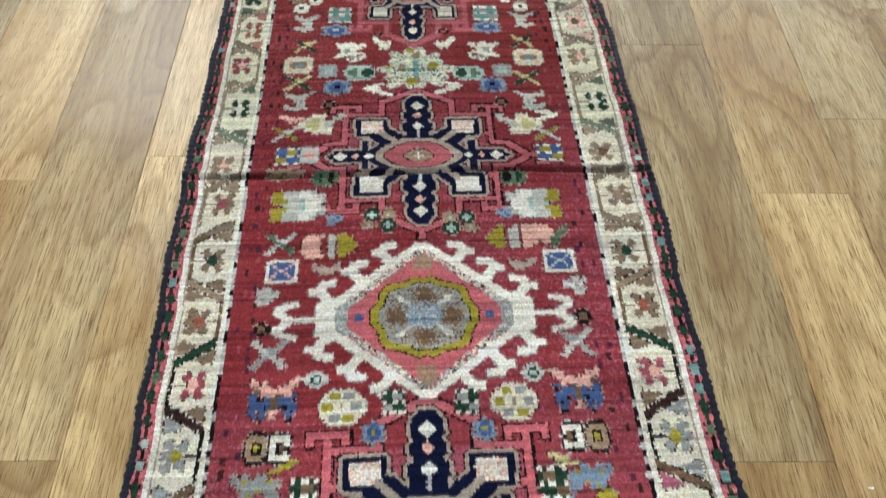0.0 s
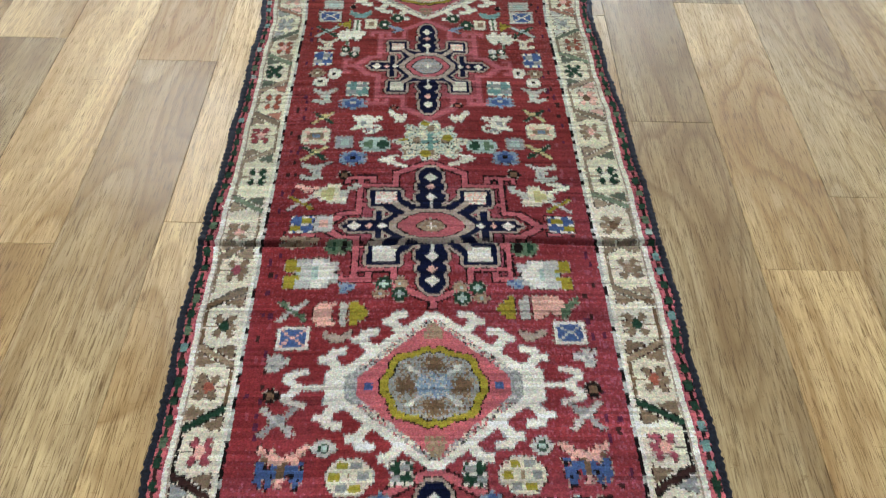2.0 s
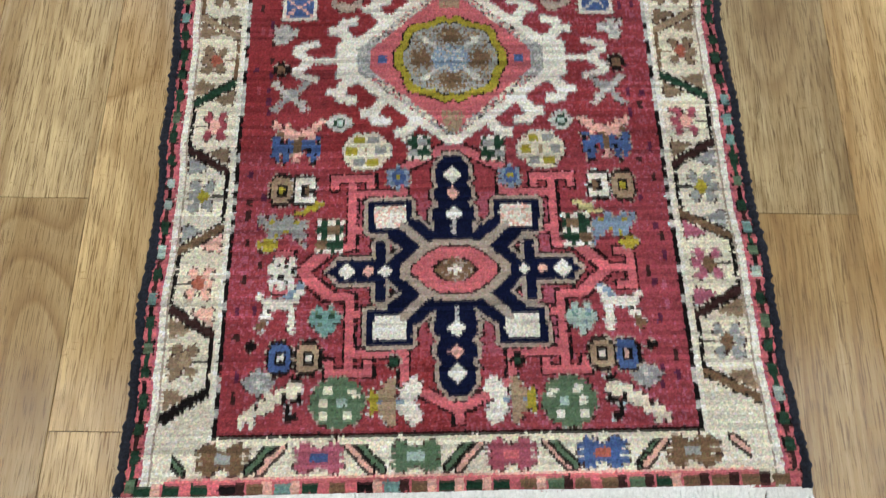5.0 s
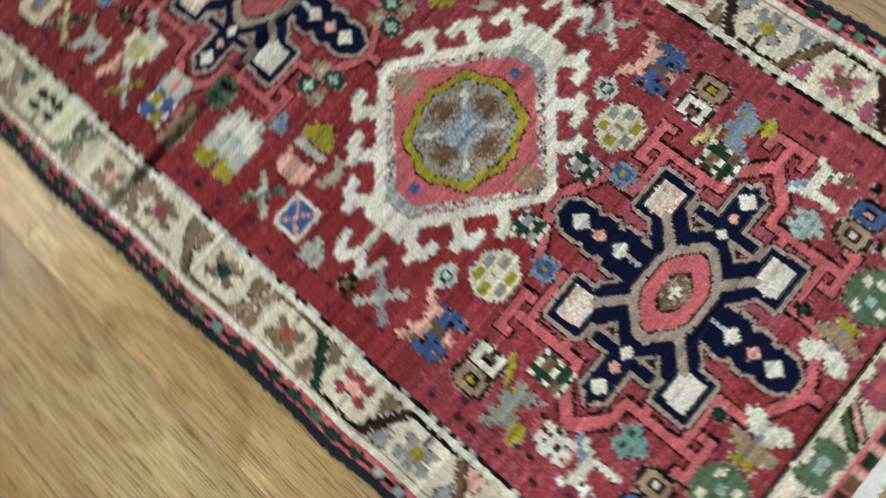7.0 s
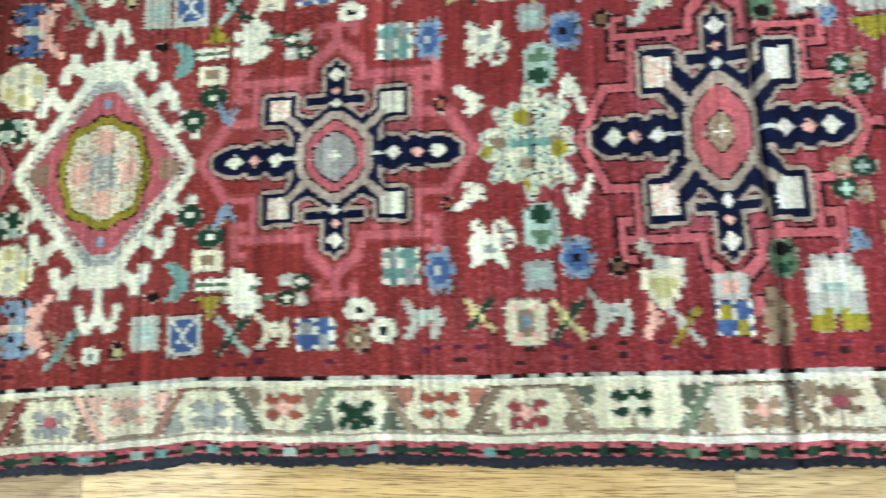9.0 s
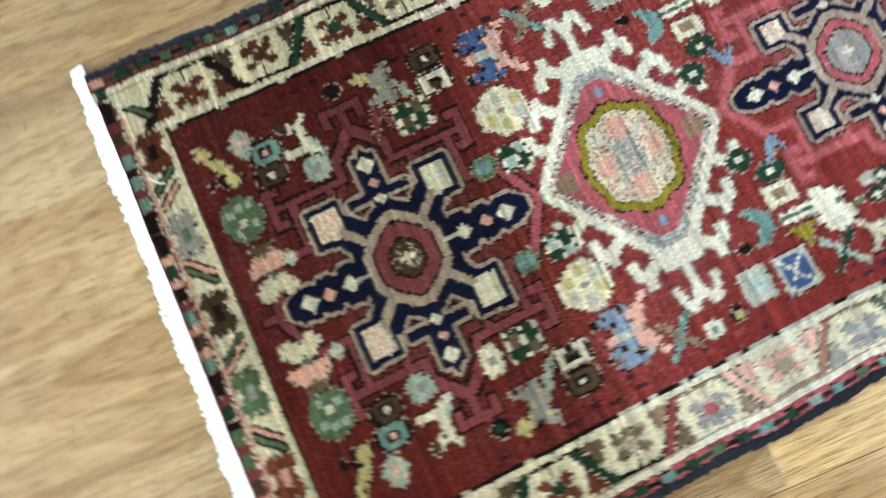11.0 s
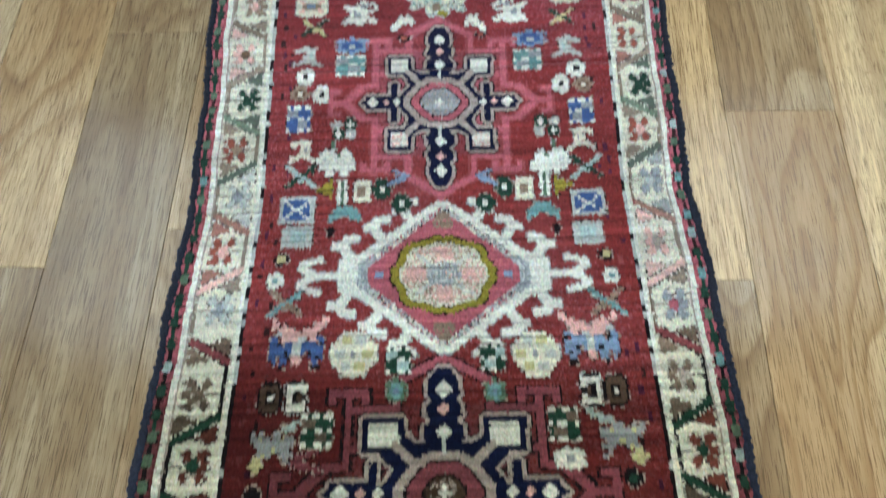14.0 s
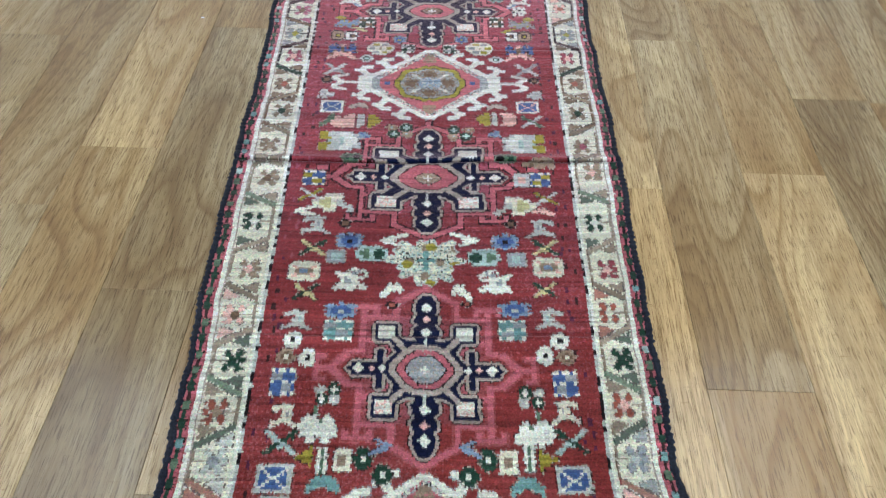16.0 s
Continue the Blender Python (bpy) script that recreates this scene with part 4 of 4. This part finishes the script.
corner = (np.arange(NV)[:, None] * (NU + 1) + np.arange(NU)[None]).ravel()
quads = np.stack([corner, corner + 1, corner + NU + 2, corner + NU + 1], 1)
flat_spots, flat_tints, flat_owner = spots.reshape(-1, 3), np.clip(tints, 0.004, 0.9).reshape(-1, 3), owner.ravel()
order = np.argsort(flat_owner, kind="stable")
starts = np.searchsorted(flat_owner[order], np.arange(len(OWNERS) + 1))
PARTS = {}
for n, (name, label, under) in enumerate(OWNERS):
    mine = order[starts[n] : starts[n + 1]]
    if len(mine):
        used, index = np.unique(quads[mine], return_inverse=True)
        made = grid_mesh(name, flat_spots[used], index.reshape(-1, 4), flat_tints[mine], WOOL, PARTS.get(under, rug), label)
        PARTS.setdefault(name, made)


def backing():
    """The woven foundation: a thin slab under the pile, following its folds."""
    us, vs = np.linspace(-HALF, HALF, 26), np.linspace(V0, V1, 500)
    a, b = np.meshgrid(us, vs)
    top = lie(a, b)
    top[..., 2] -= 0.0025
    low = top.copy()
    low[..., 2] = 0.0006
    n, m = len(vs), len(us)
    points = np.concatenate([top.reshape(-1, 3), low.reshape(-1, 3)])
    c = (np.arange(n - 1)[:, None] * m + np.arange(m - 1)[None]).ravel()
    up = np.stack([c, c + 1, c + m + 1, c + m], 1)
    rim = np.r_[np.arange(m), np.arange(2 * m - 1, n * m, m), np.arange(n * m - 2, n * m - m - 1, -1), np.arange((n - 2) * m, 0, -m)]
    nxt = np.roll(rim, -1)
    sides = np.stack([rim, rim + n * m, nxt + n * m, nxt], 1)
    grid_mesh("backing", points, np.concatenate([up, up[:, ::-1] + n * m, sides]), None, BACKING, rug)


def selvedge(s):
    """The dark overcast edge: a thick cord, lumpy with the wraps of its thread."""
    vs = np.arange(V0 - 0.002, V1 + 0.002, 0.0042)
    path = lie(np.full(len(vs), s * (HALF + 0.0040)), vs)
    path[:, 2] = np.maximum(path[:, 2] - 0.0012, 0.0058)
    ring = np.linspace(0, 2 * math.pi, 9)[:-1]
    across = np.array([math.cos(RUG_TURN), math.sin(RUG_TURN), 0.0])
    radius = 0.0047 + rng.normal(0, 0.0007, (len(vs), 1)) + 0.0008 * np.sin(np.arange(len(vs)) * 2.2)[:, None]
    points = path[:, None] + (radius * np.cos(ring))[..., None] * across * 1.25 + (radius * np.sin(ring))[..., None] * np.array([0, 0, 0.82])
    a = np.arange((len(vs) - 1) * 8).reshape(-1, 8)
    b = np.roll(a, -1, 1)
    faces = np.stack([a, b, b + 8, a + 8], -1).reshape(-1, 4)
    grid_mesh("selvedge", points.reshape(-1, 3), faces, None, SELVEDGE, rug, "blue-black overcast edge binding")


def fringe(v, way):
    """The short white cotton end: a woven band and a row of crumpled warp ends."""
    points, faces = [], []
    for u in np.arange(-HALF - 0.008, HALF + (0.024 if way > 0 else 0.010), 0.0016):
        reach = 0.0175 + 0.002 * math.sin(u * 31) + 0.0012 * math.sin(u * 140) + rng.normal(0, 0.0014)
        lean, lift = rng.normal(0, 0.0028), 0.0050 + 0.0018 * math.sin(u * 47) + rng.uniform(0, 0.0015)
        base = len(points)
        for k, f in enumerate((-0.15, 0.2, 0.5, 0.8, 1.0)):
            c = lie(np.array(u + lean * f + rng.normal(0, 0.0005)), np.array(v + way * reach * f))
            r = 0.0030 * (1 - 0.25 * f)
            for a in range(5):
                t = a * 2 * math.pi / 5
                points.append((c[0] + r * math.cos(t), c[1], 0.0032 + lift * (1 - 0.55 * f) * 0.6 + r * math.sin(t)))
            if k:
                for a in range(5):
                    faces.append((base + 5 * k - 5 + a, base + 5 * k - 5 + (a + 1) % 5, base + 5 * k + (a + 1) % 5, base + 5 * k + a))
    tagged(grid_mesh("fringe", np.array(points), np.array(faces), None, COTTON, rug, "short white cotton fringe"), kind="stuff")


backing()
selvedge(-1)
selvedge(1)
fringe(V0, -1)
fringe(V1, 1)


# ---------------------------------------------------------------- crumbs and lint
def lint(points, thick):
    curve = bpy.data.curves.new("lint", "CURVE")
    curve.dimensions, curve.bevel_depth, curve.bevel_resolution = "3D", thick, 1
    line = curve.splines.new("BEZIER")
    line.bezier_points.add(len(points) - 1)
    for p, co in zip(line.bezier_points, points):
        p.co, p.handle_left_type, p.handle_right_type = co, "AUTO", "AUTO"
    curve.materials.append(COTTON)
    return new("lint_thread", curve)


spot = lambda u, v: tuple(lie(np.array(u), np.array(v)) + np.array([0, 0, 0.0012]))
tagged(lint([spot(0.225, 2.182), spot(0.218, 2.177), spot(0.2125, 2.171), spot(0.2115, 2.166)], 0.0011), "curled white thread lying on the rug's end", "thread")
tagged(lint([(0.551, 0.304, 0.0016), (0.554, 0.303, 0.0022), (0.558, 0.3035, 0.0016)], 0.0012), "tiny white crumb of lint on the floor", "lint")

# ---------------------------------------------------------------- floor planks
floor = tagged(part("floor", box_bm(X0, X1, Y0, Y1, -0.03, -0.0022), CORE, None), "satin wood-look plank floor in warm oak brown", "floor", kind="structure")
WIDE, FIRST = 0.165, -0.469
ENDS = {-3: (-0.43, 0.568, 1.42), -2: (-0.02, 0.826, 1.78), -1: (-0.62, 0.345, 1.348, 2.2), 0: (0.05, 0.882, 1.636), 5: (-0.5, 0.34, 1.182, 2.022),
        6: (-0.1, 0.804, 1.62), 7: (0.06, 0.98, 1.885), 8: (-0.5, 0.395, 1.30)}
# plank tones; near the far end they also hold painted shade and brightness
TONES_AND_SHADE = {(5, 4): 0.7, (-3, 2): 0.76, (0, 2): 1.2, (6, 3): 0.68, (-3, 1): 1.0, (-2, 0): 1.08, (-2, 1): 0.98, (-2, 2): 1.26, (-1, 1): 0.98, (-1, 2): 1.02, (0, 1): 1.12, (0, 0): 1.15, (-1, 3): 1.25, (5, 1): 0.88, (5, 2): 0.78, (5, 3): 0.7, (6, 2): 0.95, (6, 1): 1.08, (5, 0): 1.25, (6, 0): 1.2,
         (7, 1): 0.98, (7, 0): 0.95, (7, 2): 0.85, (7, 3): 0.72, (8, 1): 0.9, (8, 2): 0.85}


def plank_mesh(length):
    bm = box_bm(-WIDE / 2 + 0.00035, WIDE / 2 - 0.00035, 0.00035, length - 0.00035, -0.0022, 0.0)
    top = [e for e in bm.edges if all(v.co.z > -0.001 for v in e.verts)]
    bmesh.ops.bevel(bm, geom=top, offset=0.0005, segments=1, affect="EDGES")
    mesh = bpy.data.meshes.new("plank")
    bm.to_mesh(mesh)
    bm.free()
    mesh.materials.append(WOOD)
    return mesh


lots = random.Random(5)
for column in range(-12, 18):
    x = FIRST + WIDE * (column + 0.5)
    cuts = list(ENDS.get(column, ()))
    if not cuts:
        cuts = [lots.uniform(-0.3, 0.6)]
        cuts += [cuts[0] + lots.uniform(0.75, 1.0), cuts[0] + lots.uniform(1.7, 1.95)]
    while cuts[0] - 0.95 > Y0 + 0.1:
        cuts.insert(0, cuts[0] - lots.uniform(0.8, 0.95))
    while cuts[-1] + 0.95 < Y1 - 0.1:
        cuts.append(cuts[-1] + lots.uniform(0.8, 0.95))
    first = cuts.index(ENDS[column][0]) if column in ENDS else 0
    for n, (a, b) in enumerate(zip([Y0] + cuts, cuts + [Y1])):
        ob = new("plank", plank_mesh(b - a))
        ob.location, ob.parent = (x, a, 0), floor
        tone = TONES_AND_SHADE.get((column, n - first), lots.uniform(0.82, 1.18))
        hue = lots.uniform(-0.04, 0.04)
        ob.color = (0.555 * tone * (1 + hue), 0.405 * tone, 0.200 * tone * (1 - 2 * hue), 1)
